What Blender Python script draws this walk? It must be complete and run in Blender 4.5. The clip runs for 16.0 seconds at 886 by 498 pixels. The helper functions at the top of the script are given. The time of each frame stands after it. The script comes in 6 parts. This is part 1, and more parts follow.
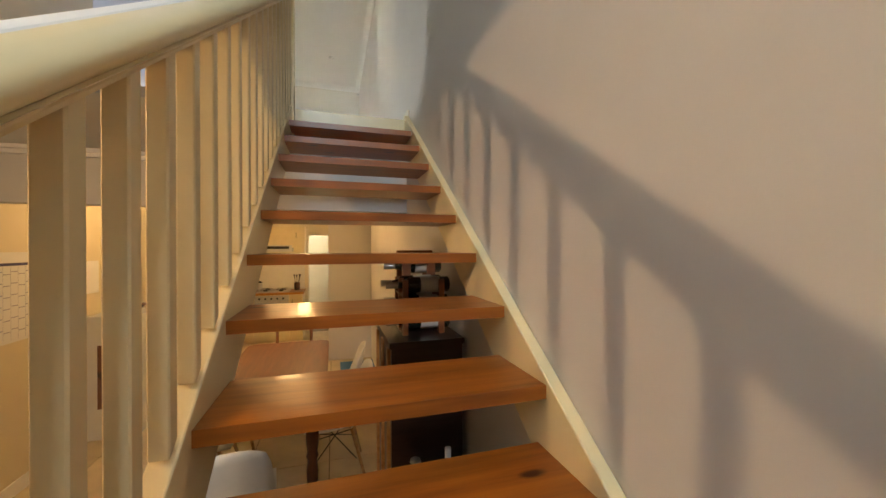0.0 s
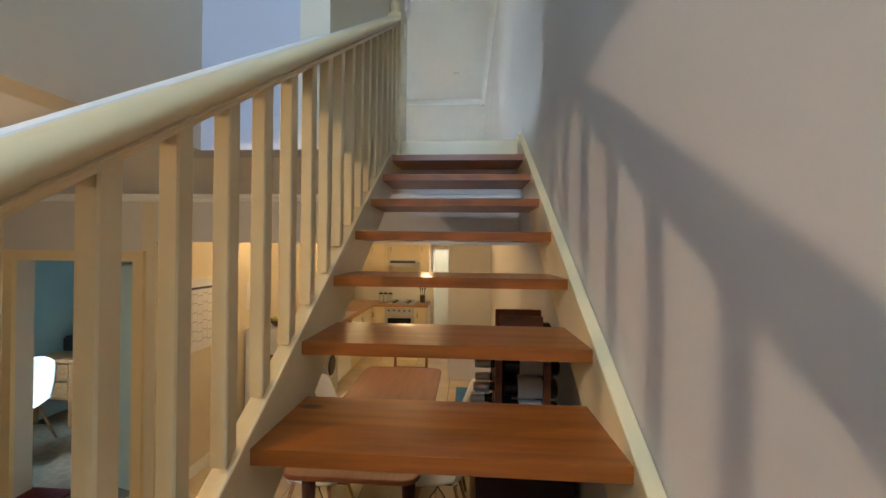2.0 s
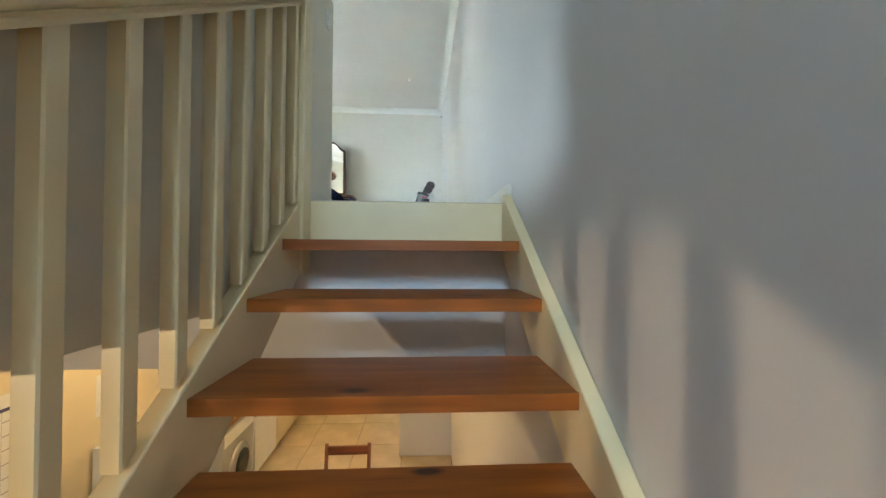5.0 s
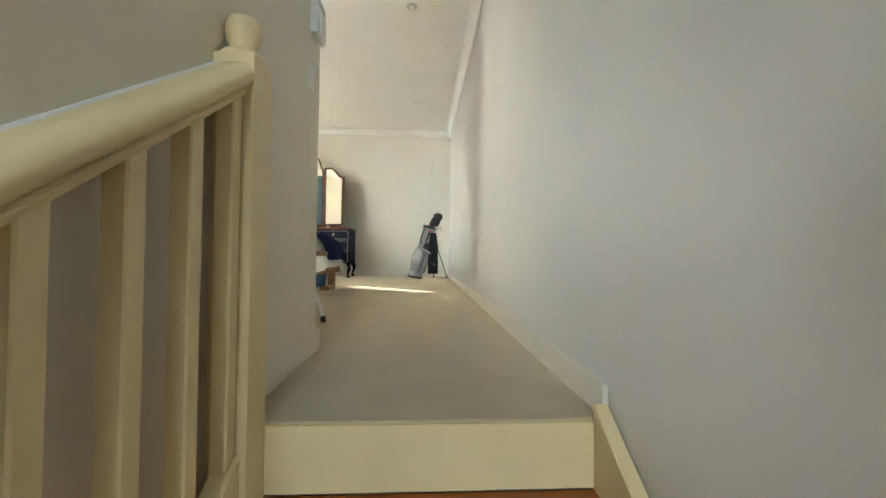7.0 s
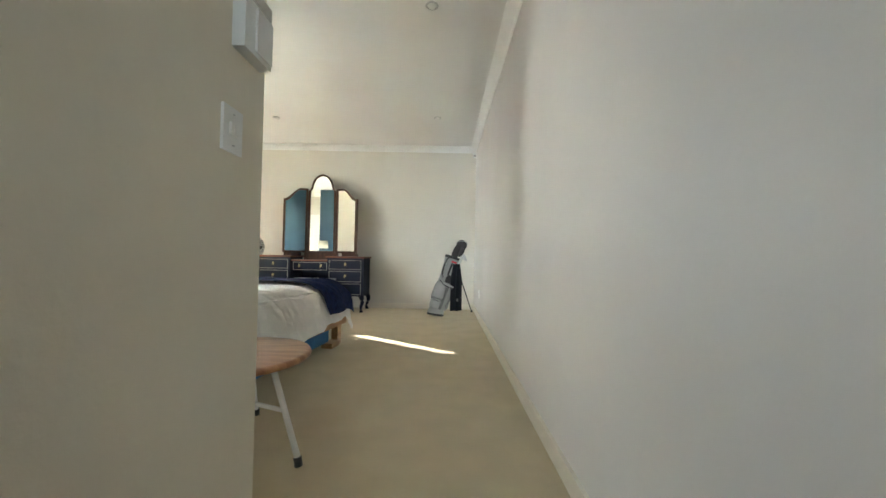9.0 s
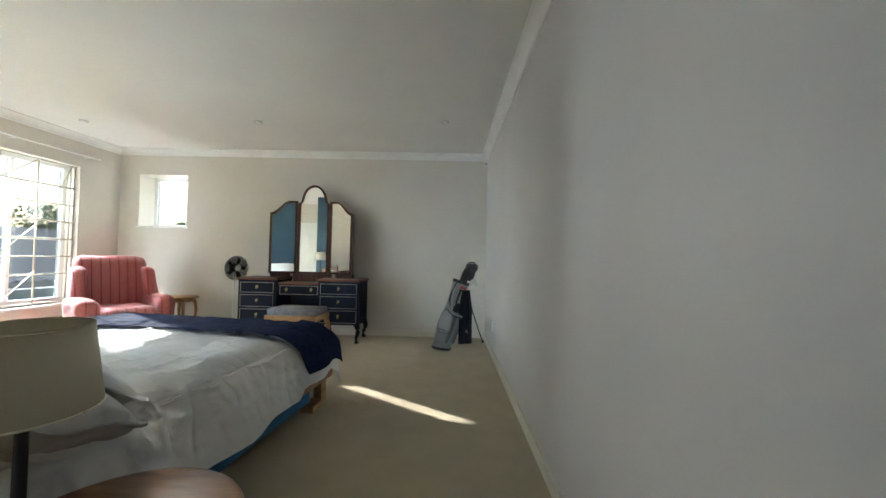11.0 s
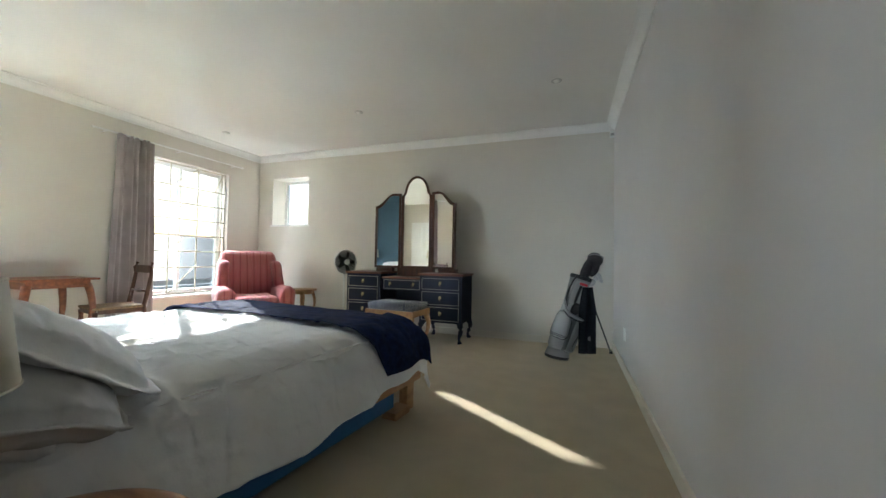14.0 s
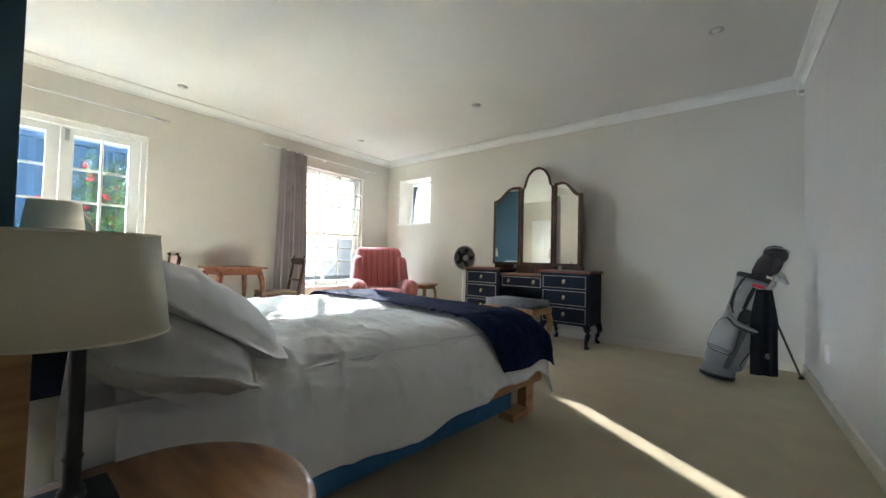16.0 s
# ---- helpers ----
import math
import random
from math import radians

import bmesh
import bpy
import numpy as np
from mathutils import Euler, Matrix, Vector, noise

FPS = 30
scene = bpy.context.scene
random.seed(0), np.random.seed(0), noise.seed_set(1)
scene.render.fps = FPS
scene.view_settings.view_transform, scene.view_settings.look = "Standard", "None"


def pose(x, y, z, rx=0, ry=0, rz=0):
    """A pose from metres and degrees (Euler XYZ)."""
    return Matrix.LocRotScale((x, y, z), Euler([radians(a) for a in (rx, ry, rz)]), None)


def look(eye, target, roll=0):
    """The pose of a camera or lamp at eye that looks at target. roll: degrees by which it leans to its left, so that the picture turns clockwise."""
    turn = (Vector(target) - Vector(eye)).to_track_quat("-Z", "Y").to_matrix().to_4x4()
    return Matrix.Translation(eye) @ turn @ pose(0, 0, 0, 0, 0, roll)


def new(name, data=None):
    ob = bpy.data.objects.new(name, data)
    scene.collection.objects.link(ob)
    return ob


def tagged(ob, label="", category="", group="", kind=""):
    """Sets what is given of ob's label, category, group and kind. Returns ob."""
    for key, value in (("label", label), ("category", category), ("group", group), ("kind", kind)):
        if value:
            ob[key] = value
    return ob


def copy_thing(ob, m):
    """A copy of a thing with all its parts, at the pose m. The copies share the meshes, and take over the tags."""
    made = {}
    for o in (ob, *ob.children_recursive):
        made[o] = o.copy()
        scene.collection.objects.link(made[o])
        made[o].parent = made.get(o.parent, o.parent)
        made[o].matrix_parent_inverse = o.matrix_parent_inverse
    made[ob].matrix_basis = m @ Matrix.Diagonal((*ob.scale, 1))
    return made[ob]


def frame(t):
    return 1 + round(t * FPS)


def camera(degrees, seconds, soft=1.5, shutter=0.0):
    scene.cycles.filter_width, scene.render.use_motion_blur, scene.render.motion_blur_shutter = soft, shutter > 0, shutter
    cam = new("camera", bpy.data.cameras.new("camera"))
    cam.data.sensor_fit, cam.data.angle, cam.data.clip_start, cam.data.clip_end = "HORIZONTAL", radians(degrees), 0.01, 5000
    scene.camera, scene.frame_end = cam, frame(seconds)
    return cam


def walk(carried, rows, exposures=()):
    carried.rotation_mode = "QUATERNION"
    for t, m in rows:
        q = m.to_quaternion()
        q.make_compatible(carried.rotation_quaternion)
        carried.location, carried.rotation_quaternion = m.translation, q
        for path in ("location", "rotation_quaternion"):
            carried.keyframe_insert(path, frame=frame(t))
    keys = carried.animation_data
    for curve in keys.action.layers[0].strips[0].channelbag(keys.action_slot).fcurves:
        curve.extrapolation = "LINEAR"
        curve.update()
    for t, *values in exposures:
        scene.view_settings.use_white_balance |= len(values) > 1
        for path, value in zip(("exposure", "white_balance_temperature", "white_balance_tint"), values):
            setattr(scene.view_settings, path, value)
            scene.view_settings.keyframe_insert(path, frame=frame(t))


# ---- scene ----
cam = camera(101.6, 16.0)

PATH = [
    (0, (-0.578, -2.807, -1.005), (0.005, -0.894, -1.011), -0.1),
    (0.5, (-0.517, -2.706, -0.914), (-0.121, -0.745, -0.911), -0.0),
    (1, (-0.476, -2.638, -0.863), (-0.198, -0.657, -0.855), 0.4),
    (1.5, (-0.42, -2.581, -0.803), (-0.355, -0.582, -0.801), 0.4),
    (2, (-0.385, -2.49, -0.762), (-0.511, -0.494, -0.754), 0.6),
    (2.5, (-0.377, -2.301, -0.712), (-0.57, -0.311, -0.709), 0.4),
    (3, (-0.356, -2.144, -0.607), (-0.564, -0.155, -0.595), 0.5),
    (3.5, (-0.327, -1.999, -0.502), (-0.524, -0.009, -0.489), 0.6),
    (4, (-0.339, -1.854, -0.386), (-0.529, 0.137, -0.373), 0.7),
    (4.5, (-0.38, -1.688, -0.282), (-0.451, 0.311, -0.27), 0.7),
    (5, (-0.378, -1.517, -0.215), (-0.263, 0.479, -0.192), 0.4),
    (5.2, (-0.377, -1.455, -0.173), (-0.245, 0.54, -0.137), 0.1),
    (7.3, (-0.476, -0.792, 0.461), (-0.369, 1.205, 0.489), 0.9),
    (7.5, (-0.467, -0.724, 0.488), (-0.388, 1.274, 0.517), 0.4),
    (8, (-0.459, -0.514, 0.634), (-0.461, 1.486, 0.666), 0.9),
    (8.5, (-0.469, -0.357, 0.753), (-0.485, 1.642, 0.794), 1.0),
    (9, (-0.478, -0.195, 0.843), (-0.488, 1.804, 0.884), 1.1),
    (9.5, (-0.49, -0.024, 0.942), (-0.482, 1.975, 0.994), 1.0),
    (9.7, (-0.506, 0.035, 0.967), (-0.493, 2.034, 1.021), 0.9),
    (11.8, (-0.554, 0.713, 1.227), (-0.674, 2.709, 1.272), 1.0),
    (12, (-0.568, 0.766, 1.244), (-0.718, 2.76, 1.291), 0.8),
    (12.5, (-0.569, 0.875, 1.21), (-0.795, 2.862, 1.262), 0.8),
    (13, (-0.521, 0.946, 1.144), (-0.88, 2.913, 1.195), 0.8),
    (13.5, (-0.476, 1.001, 1.068), (-1.011, 2.927, 1.118), 0.9),
    (14, (-0.47, 1.028, 0.997), (-1.136, 2.913, 1.05), 1.0),
    (14.5, (-0.473, 1.057, 0.938), (-1.293, 2.881, 0.995), 1.1),
    (15, (-0.492, 1.085, 0.914), (-1.458, 2.836, 0.962), 1.2),
    (15.5, (-0.516, 1.133, 0.897), (-1.63, 2.794, 0.954), 1.3),
    (16, (-0.524, 1.17, 0.915), (-1.764, 2.738, 0.967), 1.5),
]
EXPOSURES = [(0, 2.5, 7200, 8), (1, 2.35, 6100, 6), (2.5, 2.5, 5700, 3), (5, 2.9, 5600, -2), (7.5, 2.9, 7100, 4), (9.5, 2.45, 6300, 4), (12, 1.45, 6000, 4), (16, 1.65, 5900, 5)]
walk(cam, [(t, look(e, g, r)) for t, e, g, r in PATH], EXPOSURES)

# ---- light ----
SUN_AZ = (-0.835, 0.551)
SUN_EL = 22.2
world = bpy.data.worlds.new("sky")
scene.world = world
world.use_nodes = True
wn = world.node_tree.nodes
sky = wn.new("ShaderNodeTexSky")
sky.sky_type = "NISHITA"
sky.sun_disc = False
sky.sun_elevation = radians(SUN_EL)
sky.sun_rotation = math.atan2(SUN_AZ[0], SUN_AZ[1])
world.node_tree.links.new(sky.outputs[0], wn["Background"].inputs[0])
wn["Background"].inputs[1].default_value = 0.06


def lamp(name, kind, m, energy, color, **k):
    d = bpy.data.lights.new(name, kind)
    d.energy, d.color = energy, color
    for key, value in k.items():
        if key == "size":
            if kind == "AREA":
                d.shape, d.size, d.size_y = "RECTANGLE", value[0], value[1]
            else:
                d.shadow_soft_size = value
        if key == "angle":
            d.angle = value
        if key == "spread":
            d.spread = value
    ob = new(name, d)
    ob.matrix_world = m
    return ob


ce = math.cos(radians(SUN_EL))
sun_way = Vector((-SUN_AZ[0] * ce, -SUN_AZ[1] * ce, -math.sin(radians(SUN_EL))))
lamp("sun", "SUN", look((-30, 20, 20), Vector((-30, 20, 20)) + sun_way), 5.0, (1, 0.94, 0.86), angle=radians(0.5))
# unseen area lamps outside add to the sky's light at each opening
DAY = (0.9, 0.95, 1)
lamp("sky_light_window", "AREA", look((-6.6, 5.0, 3.2), (-4.0, 3.5, 0.6)), 110, DAY, size=(1.3, 1.0), spread=radians(70))
lamp("sky_light_window_side", "AREA", look((-8.2, 9.6, 2.4), (-5.4, 4.4, 1.2)), 560, DAY, size=(1.8, 2.4))
lamp("sky_light_door", "AREA", look((-6.4, 1.55, 3.0), (-4.2, 1.6, 0.5)), 600, DAY, size=(1.5, 1.3), spread=radians(112))
lamp("sky_light_door_side", "AREA", look((-8.4, -0.9, 1.9), (-5.4, 0.5, 1.2)), 135, DAY, size=(3.2, 2.4), spread=radians(85))
lamp("sky_light_small_window", "AREA", look((-4.68, 6.9, 3.4), (-4.5, 5.0, 1.4)), 22, DAY, size=(0.9, 0.9))
# cool lamp shining in through the assumed rear window
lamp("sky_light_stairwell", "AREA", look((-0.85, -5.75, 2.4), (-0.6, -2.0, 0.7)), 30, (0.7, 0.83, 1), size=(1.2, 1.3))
# added lamp brightens the study through the unseen opening in its wall
lamp("study_fill_light", "AREA", look((-6.0, 0.6, 0.0), (-4.2, 1.0, -2.0)), 24, (0.55, 0.85, 1), size=(1.3, 1.0))
WARM = (1, 0.61, 0.26)
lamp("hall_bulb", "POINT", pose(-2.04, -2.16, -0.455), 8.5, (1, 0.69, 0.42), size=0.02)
for x, y in ((-2.1, 1.2), (-1.0, 1.2), (-2.1, 3.2), (-1.0, 3.2)):
    lamp("kitchen_bulb", "POINT", pose(x, y, -0.47), 2.7, WARM, size=0.1)

# ---- materials ----
def material(name, color, rough=0.6, metal=0.0, scale=8.0, vary=0.06, bump=0.0, bscale=60.0, stretch=(1, 1, 1), color2=None, spec=0.5, coat=0.0, sheen=0.0, detail=4.0, lo=0.35, hi=0.65):
    """Two scales of colour variation and a fine bump."""
    m = bpy.data.materials.new(name)
    m.use_nodes = True
    nt = m.node_tree
    b = nt.nodes["Principled BSDF"]
    b.inputs["Roughness"].default_value = rough
    b.inputs["Metallic"].default_value = metal
    b.inputs["Specular IOR Level"].default_value = spec
    b.inputs["Coat Weight"].default_value = coat
    b.inputs["Sheen Weight"].default_value = sheen
    tc = nt.nodes.new("ShaderNodeTexCoord")
    mp = nt.nodes.new("ShaderNodeMapping")
    mp.inputs["Scale"].default_value = stretch
    nt.links.new(tc.outputs["Object"], mp.inputs[0])
    n1 = nt.nodes.new("ShaderNodeTexNoise")
    n1.inputs["Scale"].default_value = scale
    n1.inputs["Detail"].default_value = detail
    nt.links.new(mp.outputs[0], n1.inputs[0])
    ramp = nt.nodes.new("ShaderNodeValToRGB")
    c2 = color2 or tuple(c * (1 - vary) for c in color)
    c1 = color if color2 else tuple(min(1, c * (1 + vary * 0.5)) for c in color)
    ramp.color_ramp.elements[0].position, ramp.color_ramp.elements[1].position = lo, hi
    ramp.color_ramp.elements[0].color = (*c2, 1)
    ramp.color_ramp.elements[1].color = (*c1, 1)
    nt.links.new(n1.outputs[0], ramp.inputs[0])
    nt.links.new(ramp.outputs[0], b.inputs["Base Color"])
    if bump:
        n2 = nt.nodes.new("ShaderNodeTexNoise")
        n2.inputs["Scale"].default_value = bscale
        n2.inputs["Detail"].default_value = 5
        nt.links.new(mp.outputs[0], n2.inputs[0])
        bp = nt.nodes.new("ShaderNodeBump")
        bp.inputs["Strength"].default_value = bump
        bp.inputs["Distance"].default_value = 0.01
        nt.links.new(n2.outputs[0], bp.inputs["Height"])
        nt.links.new(bp.outputs[0], b.inputs["Normal"])
    return m


def add_knots(m, dark, scale):
    """Sparse oval knots in a wood."""
    nt = m.node_tree
    b = nt.nodes["Principled BSDF"]
    old = b.inputs["Base Color"].links[0].from_socket
    info = nt.nodes.new("ShaderNodeObjectInfo")
    tc = nt.nodes.new("ShaderNodeTexCoord")
    mp = nt.nodes.new("ShaderNodeMapping")
    mp.inputs["Scale"].default_value = (0.55, 1.3, 0.4)
    nt.links.new(tc.outputs["Object"], mp.inputs[0])
    add = nt.nodes.new("ShaderNodeVectorMath")
    add.operation = "ADD"
    nt.links.new(mp.outputs[0], add.inputs[0])
    comb = nt.nodes.new("ShaderNodeCombineXYZ")
    mul = nt.nodes.new("ShaderNodeMath")
    mul.operation = "MULTIPLY"
    mul.inputs[1].default_value = 37.0
    nt.links.new(info.outputs["Random"], mul.inputs[0])
    nt.links.new(mul.outputs[0], comb.inputs[0])
    nt.links.new(comb.outputs[0], add.inputs[1])
    vo = nt.nodes.new("ShaderNodeTexVoronoi")
    vo.voronoi_dimensions = "2D"
    vo.inputs["Scale"].default_value = scale
    nt.links.new(add.outputs[0], vo.inputs["Vector"])
    rp = nt.nodes.new("ShaderNodeValToRGB")
    rp.color_ramp.elements[0].position, rp.color_ramp.elements[1].position = 0.025, 0.055
    rp.color_ramp.elements[0].color, rp.color_ramp.elements[1].color = (1, 1, 1, 1), (0, 0, 0, 1)
    nt.links.new(vo.outputs["Distance"], rp.inputs[0])
    mix = nt.nodes.new("ShaderNodeMix")
    mix.data_type = "RGBA"
    nt.links.new(rp.outputs[0], mix.inputs[0])
    nt.links.new(old, mix.inputs[6])
    mix.inputs[7].default_value = (*dark, 1)
    nt.links.new(mix.outputs[2], b.inputs["Base Color"])


WALL = material("wall_paint", (0.66, 0.625, 0.555), 0.55, scale=1.2, vary=0.04, bump=0.06, bscale=90)
STAIRWALL = material("stairwell_paint", (0.62, 0.60, 0.58), 0.55, scale=1.2, vary=0.04, bump=0.035, bscale=60)
CREAM = material("cream_gloss_paint", (0.76, 0.62, 0.35), 0.32, scale=3, vary=0.05, bump=0.05, bscale=40)
CREAMWALL = material("cream_wall_paint", (0.66, 0.58, 0.42), 0.55, scale=2, vary=0.04, bump=0.06, bscale=70)
WHITE = material("white_paint", (0.8, 0.8, 0.78), 0.4, scale=4, vary=0.03, bump=0.03, bscale=50)
CEIL = material("ceiling_paint", (0.78, 0.77, 0.75), 0.8, scale=1, vary=0.03, bump=0.04, bscale=80)
CARPET = material("carpet_beige", (0.53, 0.44, 0.285), 0.95, scale=5, vary=0.07, bump=0.6, bscale=350, sheen=0.2)
TEAL = material("teal_wall_paint", (0.038, 0.09, 0.125), 0.6, scale=2, vary=0.08, bump=0.05)
PINE = material("varnished_pine", (0.34, 0.1, 0.012), 0.34, scale=3.5, vary=0.3, bump=0.05, bscale=20, stretch=(0.7, 9, 9), color2=(0.19, 0.05, 0.008), spec=0.45, coat=0.12, lo=0.3, hi=0.7)
add_knots(PINE, (0.05, 0.014, 0.006), 2.3)
# bluish daylight on this one wall is put into its paint colour
BLUELIT = material("blue_lit_wall_paint", (0.56, 0.58, 0.68), 0.6, scale=1.5, vary=0.04, bump=0.05)


# ---- building helpers ----
def box(bm, x0, x1, y0, y1, z0, z1):
    vs = [bm.verts.new(p) for p in ((x0, y0, z0), (x1, y0, z0), (x1, y1, z0), (x0, y1, z0), (x0, y0, z1), (x1, y0, z1), (x1, y1, z1), (x0, y1, z1))]
    return [bm.faces.new([vs[i] for i in f]) for f in ((3, 2, 1, 0), (4, 5, 6, 7), (0, 1, 5, 4), (1, 2, 6, 5), (2, 3, 7, 6), (3, 0, 4, 7))]


def part(name, bm, mat, parent=None, label="", smooth=False, bevel=0.0, seg=2):
    """Links a bmesh as one mesh object, under a thing or part where one is given."""
    if bevel:
        bmesh.ops.bevel(bm, geom=[e for e in bm.edges if len(e.link_faces) == 2 and e.calc_face_angle(0) > 0.5], offset=bevel, segments=seg, profile=0.5, affect="EDGES", clamp_overlap=True)
    me = bpy.data.meshes.new(name)
    bm.normal_update()
    bm.to_mesh(me)
    bm.free()
    if mat:
        me.materials.append(mat)
    if smooth:
        me.polygons.foreach_set("use_smooth", [True] * len(me.polygons))
    ob = new(name, me)
    if parent:
        ob.parent = parent
    if label:
        ob["label"] = label
    return ob


def boxes(name, mat, *bs, parent=None, label="", bevel=0.0):
    bm = bmesh.new()
    for b in bs:
        box(bm, *b)
    return part(name, bm, mat, parent, label, bevel=bevel)


def setting(ob, label, category):
    return tagged(ob, label, category, kind="structure")


def thing(name, label, category, m=None, group=""):
    ob = new(name)
    ob.empty_display_size = 0.1
    if m is not None:
        ob.matrix_world = m
    return tagged(ob, label, category, group)


# ---- structure ----
FL = -2.736      # lower floor
LC = -0.37       # lower ceiling
UC = 2.6         # upper ceiling
X0, Y1 = -5.32, 5.615

setting(boxes("wall_right", STAIRWALL, (0, 0.2, -5.2, 6.5, FL - 0.1, UC + 0.15)), "long plain off-white painted wall beside stairs", "wall")
setting(boxes("wall_far", WALL,
    (X0 - 0.25, -5.03, Y1, Y1 + 0.34, LC, UC + 0.15), (-4.33, 0, Y1, Y1 + 0.34, LC, UC + 0.15),
    (-5.03, -4.33, Y1, Y1 + 0.34, LC, 1.485), (-5.03, -4.33, Y1, Y1 + 0.25, 2.235, UC + 0.15)), "pale greige painted wall with small window", "wall")
WY0, WY1, WZ0, WZ1 = 3.8, 5.045, 0.46, 2.2
DY0, DY1, DZ1 = 0.92, 2.19, 2.11
setting(boxes("wall_left", WALL,
    (X0 - 0.25, X0, -0.2, DY0, LC, UC + 0.15), (X0 - 0.25, X0, DY1, WY0, LC, UC + 0.15), (X0 - 0.25, X0, WY1, Y1, LC, UC + 0.15),
    (X0 - 0.25, X0, DY0, DY1, DZ1, UC + 0.15), (X0 - 0.25, X0, DY0, DY1, LC, -0.002),
    (X0 - 0.25, X0, WY0, WY1, WZ1, UC + 0.15), (X0 - 0.25, X0, WY0, WY1, LC, WZ0)), "pale greige painted wall with window and french doors", "wall")
setting(boxes("wall_partition", TEAL, (-3.9, -1.70, 1.06, 1.205, 0, UC)), "dark teal painted partition wall behind the bed", "wall")
LANDING = material("landing_wall_paint", (0.74, 0.68, 0.55), 0.6, scale=2, vary=0.04, bump=0.1, bscale=60)
setting(boxes("wall_landing", LANDING, (-1.04, -0.92, -1.12, 0.665, LC - 0.004, UC)), "cream painted wall along the landing", "wall")
setting(boxes("wall_shaft_back", BLUELIT, (-1.56, -1.04, -1.12, -1.0, LC - 0.004, UC)), "pale bluish wall above stairwell, daylight tint put into its colour", "wall")
# warm light on the left shaft wall is put into this beige
WARMLIT = material("warm_lit_wall_paint", (0.74, 0.66, 0.51), 0.55, scale=1.2, vary=0.04, bump=0.06, bscale=70)
setting(boxes("wall_shaft_left", WARMLIT, (-1.56, -1.44, -5.0, -1.12, LC - 0.004, UC)), "beige wall above stairwell, warm light put into its colour", "wall")
setting(boxes("wall_dressing", WALL, (X0, -1.04, -0.2, -0.08, 0, UC)), "pale greige painted wall", "wall")
# rear window is unseen, assumed from the cool light in the shaft
setting(boxes("wall_rear", STAIRWALL, (-5.2, -1.3, -5.2, -5.0, FL, UC), (-0.15, 0, -5.2, -5.0, FL, UC), (-1.3, -0.15, -5.2, -5.0, FL, 0.9), (-1.3, -0.15, -5.2, -5.0, 2.5, UC)), "off-white painted wall with an unseen, assumed window above the stairs", "wall")
setting(boxes("ceiling_upper", CEIL, (X0 - 0.25, 0.0, -5.2, Y1, UC, UC + 0.15)), "white plastered ceiling", "ceiling")
setting(boxes("ceiling_lower", CEIL, (X0, -1.5, -5.0, -1.06, LC, -0.06), (X0, -0.98, -1.06, 0.02, LC, -0.06), (X0, 0, 0.02, Y1, LC, -0.06)), "white plastered lower ceiling slab", "ceiling")
setting(boxes("floor_upper", CARPET, (X0, 0, 0.0, Y1, -0.058, 0)), "beige fitted carpet", "floor")
TILE = material("floor_tile", (0.55, 0.44, 0.28), 0.35, scale=3, vary=0.15, bump=0.03)
GROUT = material("tile_grout", (0.2, 0.15, 0.1), 0.9, scale=20, vary=0.2)
setting(boxes("floor_lower", GROUT, (-5.2, 0, -5.0, 6.5, FL - 0.1, FL)), "beige ceramic tiled floor", "floor")
setting(boxes("wall_header", STAIRWALL, (-2.72, 0, 0.1, 0.22, -0.718, LC)), "white header wall over kitchen opening", "wall")
setting(boxes("wall_kitchen_left", CREAMWALL, (-2.84, -2.72, 0.1, 5.0, FL, LC)), "cream kitchen wall with a calendar", "wall")
setting(boxes("wall_hall", STAIRWALL, (-5.2, -3.86, 0.1, 0.22, FL, LC), (-2.88, -2.84, 0.1, 0.22, FL, LC), (-3.86, -2.88, 0.1, 0.22, -0.87, LC)), "beige hall wall with doorway to study", "wall")
setting(boxes("wall_outer_hall", STAIRWALL, (-5.35, -5.2, -5.2, 0.16, FL, LC)), "beige hall wall", "wall")
PALEBLUE = material("pale_blue_paint", (0.42, 0.58, 0.62), 0.6, scale=2, vary=0.04)
# window opening added out of view so the lamp outside reaches the study
setting(boxes("wall_outer_study", PALEBLUE, (-5.35, -5.2, 0.16, 0.26, FL, LC), (-5.35, -5.2, 0.92, 6.5, FL, LC), (-5.35, -5.2, 0.26, 0.92, FL, FL + 0.7), (-5.35, -5.2, 0.26, 0.92, -0.6, LC)), "pale blue study wall with an added, unseen window opening", "wall")
setting(boxes("wall_kitchen_back", CREAMWALL, (-5.2, -1.05, 5.0, 5.12, FL, LC), (-1.05, -0.66, 5.0, 5.12, -0.75, LC)), "cream kitchen wall", "wall")
setting(boxes("wall_pantry", STAIRWALL, (-0.645, 0, 3.0, 6.5, FL, LC)), "off-white wall corner in the kitchen", "wall")
setting(boxes("wall_passage_end", CREAMWALL, (-5.2, -0.645, 6.4, 6.5, FL, LC)), "cream wall", "wall")
GROUND = material("lawn", (0.09, 0.11, 0.05), 0.9, scale=0.4, vary=0.3)
setting(boxes("ground", GROUND, (-900, 900, -900, 900, FL - 0.4, FL - 0.2)), "grass and paving far below the windows", "ground")

# ---- stairs ----
SY, SG, SR = -0.272, 0.2433, 0.171


def nose(y):
    return -SR + (y - SY) * SR / SG


stairs = thing("staircase", "open-riser staircase with varnished pine treads and cream strings", "staircase")
for n in range(1, 16):
    y = SY - SG * (n - 1)
    bm = bmesh.new()
    box(bm, -0.852, -0.036, y, y + 0.285 if n > 1 else y + 0.262, -SR * n - 0.036, -SR * n)
    part("tread", bm, PINE, stairs, bevel=0.012, seg=3)


